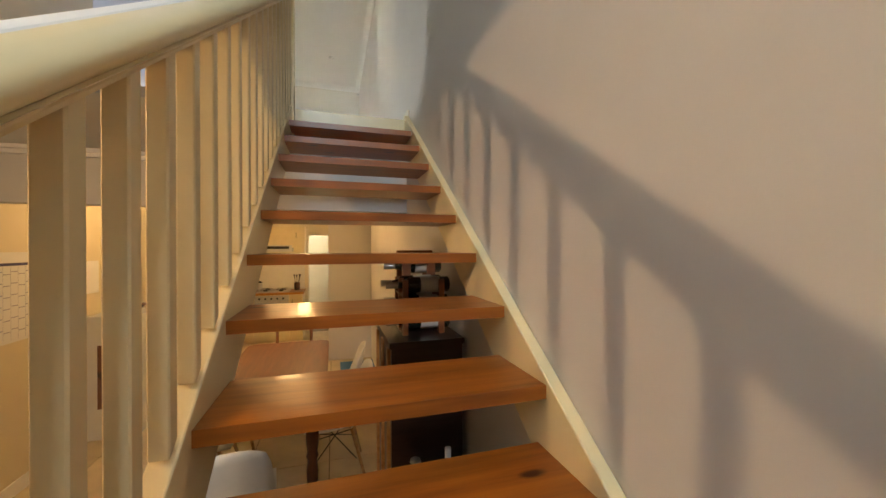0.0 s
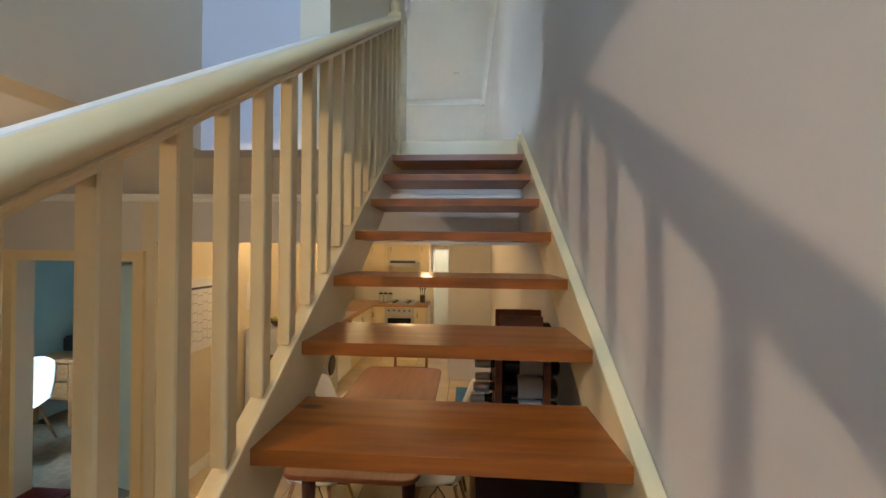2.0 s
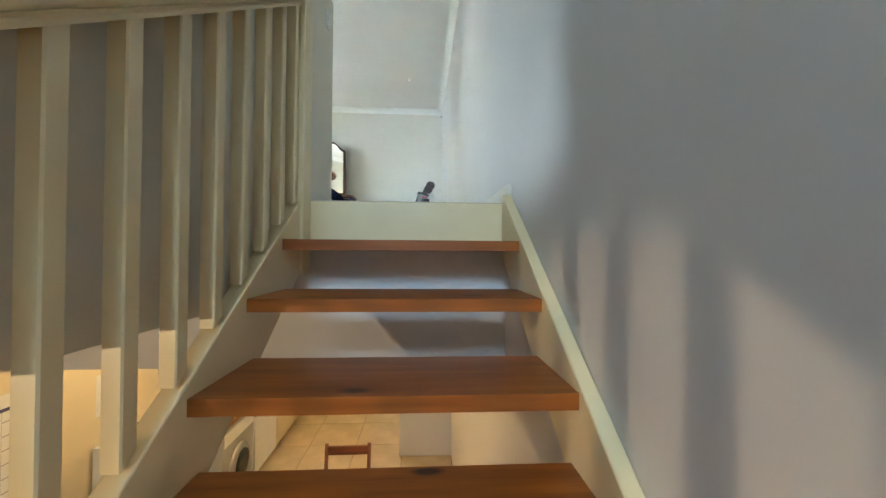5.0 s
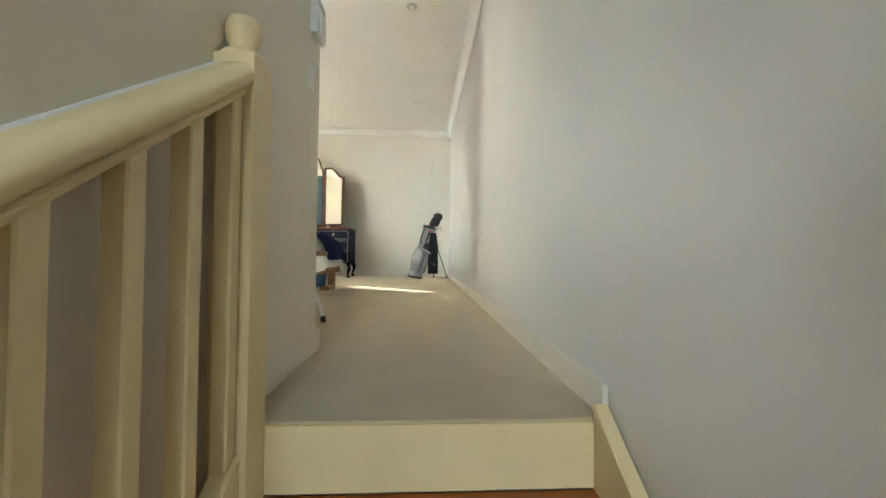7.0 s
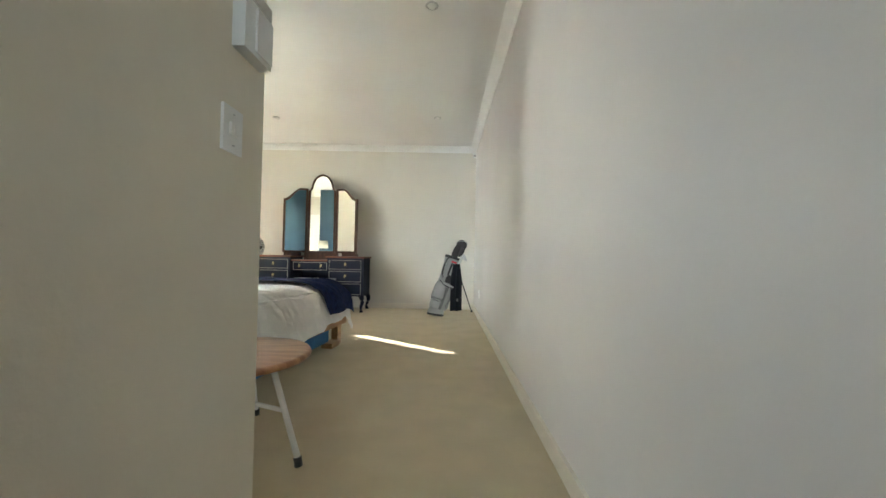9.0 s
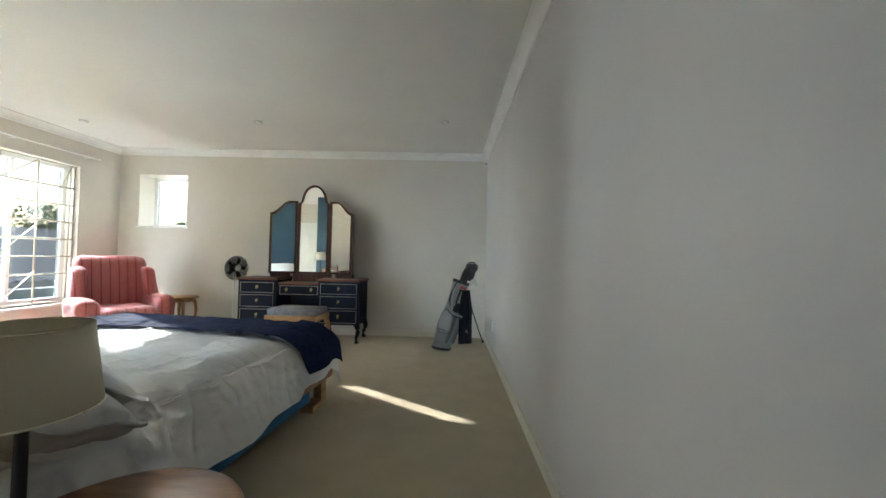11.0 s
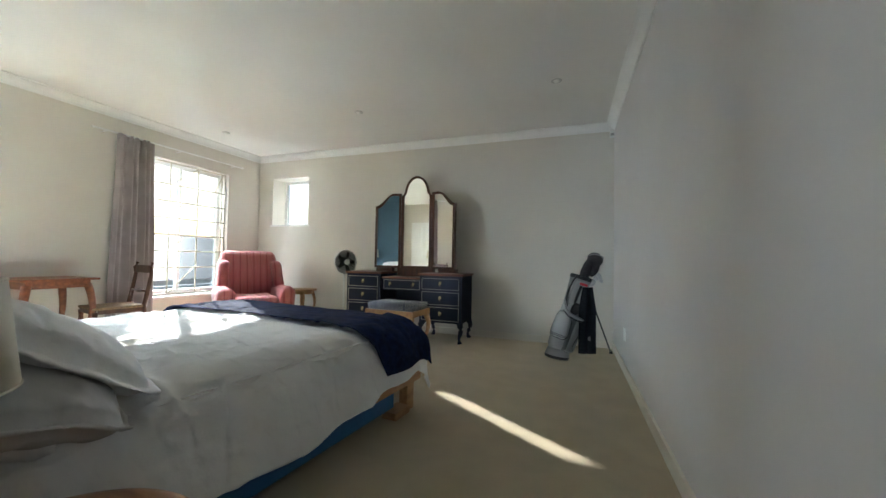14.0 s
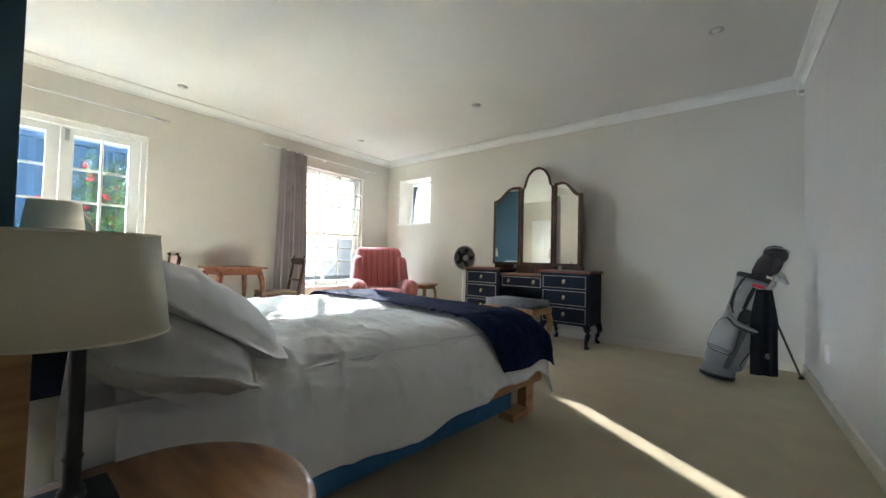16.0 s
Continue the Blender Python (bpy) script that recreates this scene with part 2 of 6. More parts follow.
def string(name, x0, x1, up, down, ya, yb):
    bm = bmesh.new()
    prof = [(ya, nose(ya) + up), (yb, nose(yb) + up), (yb, nose(yb) - down), (ya, nose(ya) - down)]
    a = [bm.verts.new((x0, y, z)) for y, z in prof]
    b = [bm.verts.new((x1, y, z)) for y, z in prof]
    bm.faces.new(a)
    bm.faces.new(b[::-1])
    for i in range(4):
        bm.faces.new((a[i], b[i], b[(i + 1) % 4], a[(i + 1) % 4]))
    bmesh.ops.recalc_face_normals(bm, faces=bm.faces)
    return part(name, bm, CREAM, stairs, bevel=0.004)


string("string", -0.895, -0.848, 0.03, 0.25, -3.72, -0.09)
string("string", -0.04, -0.002, 0.016, 0.25, -3.72, 0.0)
boxes("fascia", CREAM, (-0.848, -0.042, -0.012, 0.016, -0.165, -0.006), parent=stairs)


# ---- shape helpers ----
def lathe(bm, prof, c=(0, 0, 0), seg=14, cap=True):
    rings = []
    for r, z in prof:
        rings.append([bm.verts.new((c[0] + r * math.cos(2 * math.pi * i / seg), c[1] + r * math.sin(2 * math.pi * i / seg), c[2] + z)) for i in range(seg)])
    for a, b in zip(rings, rings[1:]):
        for i in range(seg):
            bm.faces.new((a[i], a[(i + 1) % seg], b[(i + 1) % seg], b[i]))
    if cap:
        bm.faces.new(rings[0][::-1])
        bm.faces.new(rings[-1])
    return rings


def tube(bm, pts, radii, seg=8, flat=1.0):
    """A round rod along points; radii: one number or one for each point."""
    pts = [Vector(p) for p in pts]
    if not isinstance(radii, (list, tuple)):
        radii = [radii] * len(pts)
    rings = []
    for i, p in enumerate(pts):
        d = (pts[min(i + 1, len(pts) - 1)] - pts[max(i - 1, 0)]).normalized()
        a = d.cross(Vector((0, 0, 1)) if abs(d.z) < 0.95 else Vector((0, 1, 0))).normalized()
        b = d.cross(a)
        rings.append([bm.verts.new(p + radii[i] * (a * math.cos(2 * math.pi * k / seg) + b * flat * math.sin(2 * math.pi * k / seg))) for k in range(seg)])
    for r0, r1 in zip(rings, rings[1:]):
        for k in range(seg):
            bm.faces.new((r0[k], r0[(k + 1) % seg], r1[(k + 1) % seg], r1[k]))
    bm.faces.new(rings[0][::-1])
    bm.faces.new(rings[-1])
    bmesh.ops.recalc_face_normals(bm, faces=bm.faces)


def prism(bm, outline, y0, y1):
    """A polygon of (x, z) given depth along y."""
    a = [bm.verts.new((x, y0, z)) for x, z in outline]
    b = [bm.verts.new((x, y1, z)) for x, z in outline]
    bm.faces.new(a)
    bm.faces.new(b[::-1])
    n = len(a)
    for i in range(n):
        bm.faces.new((a[i], b[i], b[(i + 1) % n], a[(i + 1) % n]))
    bmesh.ops.recalc_face_normals(bm, faces=bm.faces)


def ring_frame(bm, outer, inner, y0, y1):
    """A frame between two outlines of equal length, with depth."""
    n = len(outer)
    v = [[bm.verts.new((x, y, z)) for x, z in o] for o in (outer, inner) for y in (y0, y1)]
    o0, o1, i0, i1 = v
    for k in range(n):
        j = (k + 1) % n
        for f in ((o0[k], o0[j], i0[j], i0[k]), (o1[j], o1[k], i1[k], i1[j]), (o0[j], o0[k], o1[k], o1[j]), (i0[k], i0[j], i1[j], i1[k])):
            bm.faces.new(f)
    bmesh.ops.recalc_face_normals(bm, faces=bm.faces)


def bx(name, b, mat, parent, label="", bevel=0.004):
    bm = bmesh.new()
    box(bm, *b)
    return part(name, bm, mat, parent, label, bevel=bevel)


def lathed(name, prof, mat, parent, c=(0, 0, 0), seg=16, label=""):
    bm = bmesh.new()
    lathe(bm, prof, c, seg)
    return part(name, bm, mat, parent, label, smooth=True)


def rod(name, pts, r, mat, parent, seg=8, label="", flat=1.0):
    bm = bmesh.new()
    tube(bm, pts, r, seg, flat)
    return part(name, bm, mat, parent, label, smooth=True)


# ---- more materials ----
WALNUT = material("dark_walnut", (0.085, 0.032, 0.015), 0.38, scale=4, bump=0.04, bscale=25, stretch=(8, 8, 1), color2=(0.045, 0.017, 0.009), coat=0.05, spec=0.35)
WOOD = material("red_brown_wood", (0.24, 0.08, 0.03), 0.42, scale=4, bump=0.04, bscale=25, stretch=(1, 8, 8), color2=(0.13, 0.042, 0.016), coat=0.1)
OAK = material("honey_oak", (0.42, 0.24, 0.1), 0.45, scale=4, bump=0.05, bscale=25, stretch=(8, 1, 8), color2=(0.3, 0.15, 0.06))
TOPWOOD = material("round_table_veneer", (0.46, 0.23, 0.1), 0.36, scale=3.0, bump=0.02, stretch=(1.2, 7, 1), color2=(0.22, 0.085, 0.035), coat=0.25, detail=7.0, lo=0.3, hi=0.6)
NAVY = material("navy_chalk_paint", (0.007, 0.011, 0.03), 0.6, scale=6, vary=0.2, bump=0.05, spec=0.2)
BRASS = material("aged_brass", (0.6, 0.48, 0.25), 0.35, 1.0, scale=30, vary=0.2)
LINE = material("cream_line_paint", (0.5, 0.48, 0.42), 0.5)
BLACK = material("black_plastic", (0.012, 0.012, 0.013), 0.4, scale=20, vary=0.2)
STEEL = material("brushed_steel", (0.55, 0.55, 0.54), 0.3, 1.0, scale=30, vary=0.1, stretch=(1, 30, 30))
SHEET = material("white_cotton", (0.78, 0.775, 0.76), 0.85, scale=3, vary=0.04, bump=0.5, bscale=22, sheen=0.2)
GREYCOTTON = material("grey_cotton", (0.44, 0.43, 0.41), 0.9, scale=5, vary=0.08, bump=0.3, bscale=18, sheen=0.2)
THROW = material("navy_fleece", (0.009, 0.017, 0.062), 0.95, scale=25, vary=0.35, bump=0.6, bscale=60, spec=0.1)
BEDBLUE = material("blue_bed_fabric", (0.045, 0.16, 0.36), 0.8, scale=10, vary=0.1, bump=0.2, bscale=120)
SHADE = material("linen_lampshade", (0.6, 0.55, 0.42), 0.85, scale=3, vary=0.05, bump=0.08, bscale=220, stretch=(1, 1, 0.4))
CURTAIN = material("mauve_grey_curtain", (0.4, 0.345, 0.34), 0.85, scale=6, vary=0.1, bump=0.2, bscale=120, sheen=0.2)
PLASTIC = material("white_plastic", (0.75, 0.75, 0.72), 0.35, scale=10, vary=0.03)
BAGGREY = material("grey_bag_nylon", (0.13, 0.13, 0.13), 0.6, scale=10, vary=0.1, bump=0.2, bscale=90)
BAGWHITE = material("white_bag_vinyl", (0.25, 0.25, 0.245), 0.45, scale=8, vary=0.06, bump=0.1, bscale=60)
TOWEL = material("navy_towel", (0.006, 0.007, 0.012), 0.95, scale=30, vary=0.3, bump=0.4, bscale=150)
GLASSDARK = material("dark_glass", (0.01, 0.014, 0.01), 0.06, scale=5, vary=0.1)
PAPER = material("white_paper", (0.72, 0.72, 0.72), 0.7, scale=5, vary=0.02)
INK = material("navy_ink", (0.05, 0.05, 0.14), 0.7)
FAINT = material("faint_ink", (0.34, 0.33, 0.42), 0.7)
REDINK = material("red_ink", (0.5, 0.03, 0.05), 0.7)
DARKBROWN = material("espresso_wood", (0.032, 0.014, 0.011), 0.28, scale=5, vary=0.3, bump=0.03, stretch=(1, 8, 8), coat=0.2)
KITCHEN = material("cream_cabinet_paint", (0.68, 0.57, 0.36), 0.38, scale=3, vary=0.05)
COUNTER = material("wooden_worktop", (0.5, 0.24, 0.06), 0.28, scale=4, stretch=(8, 1, 8), color2=(0.38, 0.16, 0.035), coat=0.3)


def plain(name, color, rough=0.5, metal=0.0):
    m = bpy.data.materials.new(name)
    m.use_nodes = True
    b = m.node_tree.nodes["Principled BSDF"]
    b.inputs["Base Color"].default_value = (*color, 1)
    b.inputs["Roughness"].default_value = rough
    b.inputs["Metallic"].default_value = metal
    return m


def pane_glass():
    m = bpy.data.materials.new("window_glass")
    m.use_nodes = True
    nt = m.node_tree
    nt.nodes.remove(nt.nodes["Principled BSDF"])
    t, g, mix, f = (nt.nodes.new(k) for k in ("ShaderNodeBsdfTransparent", "ShaderNodeBsdfGlossy", "ShaderNodeMixShader", "ShaderNodeFresnel"))
    # glass tint added to dim the bright view outside
    t.inputs["Color"].default_value = (0.72, 0.75, 0.77, 1)
    g.inputs["Roughness"].default_value = 0.02
    f.inputs[0].default_value = 1.45
    nt.links.new(f.outputs[0], mix.inputs[0])
    nt.links.new(t.outputs[0], mix.inputs[1])
    nt.links.new(g.outputs[0], mix.inputs[2])
    nt.links.new(mix.outputs[0], nt.nodes["Material Output"].inputs[0])
    return m


GLASS = pane_glass()
MIRROR = plain("mirror_glass", (0.86, 0.88, 0.87), 0.015, 1.0)


def patterned(name, base, dark, light, sx, sz):
    """Woven stripes with rows of diamonds."""
    m = material(name, base, 0.9, scale=60, vary=0.2, bump=0.4, bscale=250, sheen=0.2)
    nt = m.node_tree
    b = nt.nodes["Principled BSDF"]
    tc = nt.nodes.new("ShaderNodeTexCoord")
    sep = nt.nodes.new("ShaderNodeSeparateXYZ")
    nt.links.new(tc.outputs["Object"], sep.inputs[0])

    def math_node(op, a, bb):
        n = nt.nodes.new("ShaderNodeMath")
        n.operation = op
        for k, v in enumerate((a, bb)):
            if isinstance(v, (int, float)):
                n.inputs[k].default_value = v
            else:
                nt.links.new(v, n.inputs[k])
        return n.outputs[0]
    up = math_node("ADD", sep.outputs["Z"], math_node("MULTIPLY", sep.outputs["Y"], 0.9))
    px = math_node("PINGPONG", math_node("MULTIPLY", sep.outputs["X"], sx), 0.5)
    pz = math_node("PINGPONG", math_node("MULTIPLY", up, sz), 0.5)
    dia = math_node("PINGPONG", math_node("ADD", px, pz), 0.22)
    n1 = math_node("GREATER_THAN", dia, 0.15)
    stripe = math_node("GREATER_THAN", math_node("PINGPONG", math_node("MULTIPLY", sep.outputs["X"], sx * 0.5), 0.5), 0.43)
    old = b.inputs["Base Color"].links[0].from_socket
    m1 = nt.nodes.new("ShaderNodeMix")
    m1.data_type = "RGBA"
    m2 = nt.nodes.new("ShaderNodeMix")
    m2.data_type = "RGBA"
    nt.links.new(n1, m1.inputs[0])
    nt.links.new(old, m1.inputs[6])
    m1.inputs[7].default_value = (*light, 1)
    nt.links.new(stripe, m2.inputs[0])
    nt.links.new(m1.outputs[2], m2.inputs[6])
    m2.inputs[7].default_value = (*dark, 1)
    nt.links.new(m2.outputs[2], b.inputs["Base Color"])
    return m


IKAT = patterned("red_ikat_cotton", (0.36, 0.05, 0.055), (0.22, 0.022, 0.032), (0.54, 0.31, 0.28), 24, 13)
STOOLFAB = patterned("blue_white_fabric", (0.045, 0.055, 0.1), (0.06, 0.07, 0.12), (0.6, 0.6, 0.58), 17, 19)

# ---- trim of the upper floor ----
def cornice(name, pts, closed=False):
    """A coved strip under the ceiling along wall runs given as (x, y, inward x, inward y)."""
    bm = bmesh.new()
    prof = [(0.0, -0.085), (0.012, -0.085), (0.018, -0.06), (0.035, -0.035), (0.062, -0.016), (0.085, -0.01), (0.085, 0.0), (0.0, 0.0)]
    rings = [[bm.verts.new((x + nx * d, y + ny * d, UC + z)) for d, z in prof] for x, y, nx, ny in pts]
    k = len(prof)
    for a, b in zip(rings, rings[1:]):
        for i in range(k):
            bm.faces.new((a[i], a[(i + 1) % k], b[(i + 1) % k], b[i]))
    bm.faces.new(rings[0])
    bm.faces.new(rings[-1][::-1])
    bmesh.ops.recalc_face_normals(bm, faces=bm.faces)
    return setting(part(name, bm, WHITE), "white coved plaster cornice", "cornice")


cornice("trim_cornice", [(0, -4.9, -1, 0), (0, Y1, -1, -1), (X0, Y1, 1, -1), (X0, -0.08, 1, 0)])
SK = [("baseboard_right", (-0.016, 0.0, 0.0, Y1 - 0.016, 0, 0.082)), ("baseboard_far", (X0, 0.0, Y1 - 0.016, Y1, 0, 0.082)),
      ("baseboard_left", (X0, X0 + 0.016, DY1 + 0.06, Y1 - 0.016, 0, 0.082)), ("baseboard_landing", (-0.92, -0.904, 0.01, 0.665, 0, 0.082)),
      ("baseboard_landing_end", (-1.04, -0.904, 0.665, 0.681, 0, 0.082)), ("baseboard_partition", (-3.9, -1.70, 1.205, 1.212, 0, 0.082))]
SKIRT = material("skirting_paint", (0.7, 0.655, 0.56), 0.45, scale=4, vary=0.05, bump=0.03, bscale=50)
for nm, b in SK:
    setting(bx(nm, b, SKIRT, None), "white painted timber skirting board", "skirting")

# ---- banister ----
RX = -0.872
rail_z = lambda y: 0.882 + 0.718 * y
banister = thing("banister", "cream painted timber banister with square balusters", "banister")
# rounded front roll over a hollow and a narrow fillet
prof = [(-0.036, -0.07), (0.02, -0.07), (0.023, -0.062), (0.022, -0.057), (0.029, -0.054), (0.033, -0.05)]
prof += [(0.006 + 0.031 * math.cos(a), -0.026 + 0.029 * math.sin(a)) for a in [math.radians(-50 + 14 * q) for q in range(11)]]
prof += [(-0.02, 0.001), (-0.036, -0.003)]


def along_rail(name, prof, mat):
    bm = bmesh.new()
    n = 24
    rings = []
    for q in range(n + 1):
        y = -0.06 - 3.69 * q / n
        rings.append([bm.verts.new((RX + dx + 0.0012 * noise.noise((y * 3, dx * 20, 0)), y, rail_z(y) + dz + 0.0012 * noise.noise((y * 3, 5, dx * 9)))) for dx, dz in prof])
    for a, b in zip(rings, rings[1:]):
        for q in range(len(prof)):
            bm.faces.new((a[q], b[q], b[(q + 1) % len(prof)], a[(q + 1) % len(prof)]))
    bm.faces.new(rings[0])
    bm.faces.new(rings[-1][::-1])
    bmesh.ops.recalc_face_normals(bm, faces=bm.faces)
    for e in bm.edges:
        e.smooth = e.calc_face_angle(0) < 0.6
    return part(name, bm, mat, banister, smooth=True)


along_rail("handrail", prof, CREAM)
along_rail("rail_strip", [(-0.076, -0.07), (-0.038, -0.07), (-0.038, -0.004), (-0.041, -0.001), (-0.07, -0.001), (-0.076, -0.006)], WHITE)
k = 0
y = -0.127
while y > -3.7:
    bm = bmesh.new()
    h = 0.0175
    v = []
    for dy in (-h, h):
        for dx in (-h, h):
            for z in (nose(y + dy) + 0.045, rail_z(y + dy) - 0.055):
                v.append(bm.verts.new((RX + dx, y + dy, z)))
    bmesh.ops.convex_hull(bm, input=v)
    part("baluster", bm, CREAM, banister, bevel=0.003, seg=1)
    y -= 0.1275


def newel(x, y, z0, z1):
    bm = bmesh.new()
    box(bm, x - 0.045, x + 0.045, y - 0.045, y + 0.045, z0, z1)
    part("newel_post", bm, CREAM, banister, bevel=0.005)
    n = lathed("newel_cap", [(0.045, 0), (0.047, 0.006), (0.041, 0.014), (0.027, 0.019), (0.025, 0.026), (0.031, 0.036), (0.036, 0.05), (0.038, 0.064), (0.036, 0.08), (0.028, 0.094), (0.014, 0.101), (0.002, 0.103)], CREAM, banister, (x, y, z1), 24)


newel(-0.88, -0.058, -0.3, 0.83)
newel(-0.893, -3.78, FL, FL + 1.1)

# ---- landing wall fittings ----
sw = thing("light_switch", "white two-gang plastic light switch plate on wall", "light switch")
bx("plate", (-0.92, -0.914, 0.502, 0.568, 1.046, 1.137), PLASTIC, sw, bevel=0.003)
for yy in (0.527, 0.543):
    bx("rocker", (-0.915, -0.909, yy - 0.006, yy + 0.006, 1.08, 1.105), PLASTIC, sw, bevel=0.002)
for zz in (1.06, 1.123):
    lathed("screw", [(0.0035, -0.001), (0.0035, 0.001)], STEEL, sw, (-0.914, 0.535, zz), 8)
kp = thing("alarm_keypad", "white plastic alarm keypad with grey flap on wall", "alarm keypad")
bx("body", (-0.92, -0.893, 0.53, 0.64, 1.265, 1.41), PLASTIC, kp, bevel=0.006)
bx("flap", (-0.894, -0.888, 0.57, 0.636, 1.275, 1.37), PLASTIC, kp, bevel=0.002)
bx("display", (-0.894, -0.890, 0.54, 0.63, 1.376, 1.404), GREYCOTTON, kp, "grey display strip", bevel=0.001)
ol = thing("wall_outlet", "small white blank outlet cover near skirting", "outlet")
bx("plate", (-0.012, -0.0, 4.63, 4.71, 0.29, 0.4), PLASTIC, ol, bevel=0.003)
sn = thing("motion_sensor", "small white alarm sensor in ceiling corner", "alarm sensor")
bx("body", (-0.05, -0.002, 5.555, 5.612, 2.44, 2.52), PLASTIC, sn, bevel=0.008)
bx("lens", (-0.045, -0.008, 5.549, 5.556, 2.446, 2.476), GREYCOTTON, sn, bevel=0.002)


def downlight(x, y):
    d = thing("downlight", "small recessed ceiling downlight, switched off", "downlight", pose(x, y, UC), "ceiling downlights")
    lathed("rim", [(0.045, -0.001), (0.047, -0.006), (0.036, -0.01), (0.034, -0.002)], STEEL, d)
    lathed("bulb", [(0.033, -0.001), (0.02, -0.018), (0.004, -0.022)], PLASTIC, d)
    return d


dl = downlight(-2.69, 4.435)
for x, y in ((-0.6, 4.35), (-4.74, 4.5), (-4.9, 2.354), (-2.69, 2.3), (-0.6, 2.3)):
    copy_thing(dl, pose(x, y, UC))

# ---- windows and doors of the bedroom ----
wb = tagged(new("window_1"), "white framed window with white burglar bars", "window", kind="structure")
XO = X0 - 0.17


def bar_box(name, b, mat, parent):
    return bx(name, b, mat, parent, bevel=0.003)


for b in ((XO - 0.05, XO, WY0, WY0 + 0.05, WZ0, WZ1), (XO - 0.05, XO, WY1 - 0.05, WY1, WZ0, WZ1), (XO - 0.05, XO, WY0 + 0.05, WY1 - 0.05, WZ0, WZ0 + 0.06), (XO - 0.05, XO, WY0 + 0.05, WY1 - 0.05, WZ1 - 0.05, WZ1), (XO - 0.05, XO, 4.435, 4.475, WZ0 + 0.06, WZ1 - 0.05), (XO - 0.045, XO - 0.005, WY0 + 0.05, 4.435, 1.235, 1.265), (XO - 0.045, XO - 0.005, 4.475, WY1 - 0.05, 1.235, 1.265)):
    bar_box("window_frame", b, WHITE, wb)
for b in ((XO - 0.028, XO - 0.022, WY0 + 0.05, 4.435, WZ0 + 0.06, WZ1 - 0.05), (XO - 0.028, XO - 0.022, 4.475, WY1 - 0.05, WZ0 + 0.06, WZ1 - 0.05)):
    p = bx("pane", b, GLASS, wb, bevel=0)
    p.visible_shadow = False
setting(bx("window_sill", (X0 - 0.17, X0 + 0.035, WY0 - 0.02, WY1 + 0.02, WZ0 - 0.03, WZ0), WHITE, None), "white painted window sill", "sill")
BARPAINT = material("cream_bar_paint", (0.5, 0.46, 0.36), 0.5, scale=10, vary=0.06)
bars = thing("burglar_bars", "cream steel burglar bars with diagonal braces inside window", "burglar bars")
XB = X0 - 0.06
ys = [WY0 + 0.02, 4.02, 4.25, 4.62, 4.98, WY1 - 0.012]
zs = [WZ0 + 0.02, 0.82, 1.035, 1.25, 1.465, 1.68, 1.9, WZ1 - 0.02]
for yy in ys:
    rod("upright", [(XB, yy, zs[0]), (XB, yy, zs[-1])], 0.0095, BARPAINT, bars, 6)
for zz in zs:
    rod("crossbar", [(XB + 0.008, ys[0], zz), (XB + 0.008, ys[-1], zz)], 0.0095, BARPAINT, bars, 6)
for a, b in (((4.25, 0.48), (4.62, 0.86)), ((4.25, 1.035), (4.62, 1.42)), ((4.25, 1.5), (4.62, 1.9)), ((4.25, 1.9), (4.6, 2.17)), ((4.86, 1.9), (4.98, 2.17))):
    rod("brace", [(XB + 0.016, *a), (XB + 0.016, *b)], 0.007, BARPAINT, bars, 6)
w2 = tagged(new("window_2"), "small white framed window in deep reveal", "window", kind="structure")
YO = Y1 + 0.27
for b in ((-5.03, -4.985, YO, YO + 0.05, 1.485, 2.235), (-4.375, -4.33, YO, YO + 0.05, 1.485, 2.235), (-4.985, -4.375, YO, YO + 0.05, 1.485, 1.53), (-4.985, -4.375, YO, YO + 0.05, 2.19, 2.235)):
    bar_box("window_frame", b, WHITE, w2)
p = bx("pane", (-4.985, -4.375, YO + 0.02, YO + 0.026, 1.53, 2.19), GLASS, w2, bevel=0)
p.visible_shadow = False
# unseen block outside the frame, added to stop a sliver of sun
bx("sun_stop", (-5.12, -4.24, YO - 0.04, YO + 0.09, 2.236, 2.45), WHITE, w2)
bx("window_sill", (-5.05, -4.31, Y1 - 0.02, Y1 + 0.27, 1.465, 1.486), WHITE, w2)


def french_leaf(y0, y1, hinge_left):
    d = tagged(new("door_1"), "white glazed french door leaf with small panes", "french door", kind="structure")
    x0, x1 = X0 - 0.13, X0 - 0.088
    st = 0.09
    for b in ((x0, x1, y0, y0 + st, 0.01, 2.06), (x0, x1, y1 - st, y1, 0.01, 2.06), (x0, x1, y0 + st, y1 - st, 1.99, 2.06), (x0, x1, y0 + st, y1 - st, 0.01, 0.25), (x0, x1, y0 + st, y1 - st, 0.62, 0.74)):
        bar_box("rail", b, WHITE, d)
    bx("panel", (x0 + 0.01, x1 - 0.01, y0 + st, y1 - st, 0.25, 0.62), WHITE, d)
    ym = (y0 + y1) / 2
    bar_box("glazing_bar", (x0 + 0.006, x1 - 0.006, ym - 0.011, ym + 0.011, 0.74, 1.99), WHITE, d)
    rows = 4
    hgt = (1.99 - 0.74) / rows
    for i in range(rows):
        z = 0.74 + hgt * i
        for a, b in ((y0 + st, ym - 0.011), (ym + 0.011, y1 - st)):
            if i:
                bar_box("glazing_bar", (x0 + 0.006, x1 - 0.006, a, b, z - 0.011, z + 0.011), WHITE, d)
            g = bx("pane", (x0 + 0.018, x0 + 0.022, a, b, z + (0.011 if i else 0), z + hgt - 0.011), GLASS, d, bevel=0)
            g.visible_shadow = False
    return d


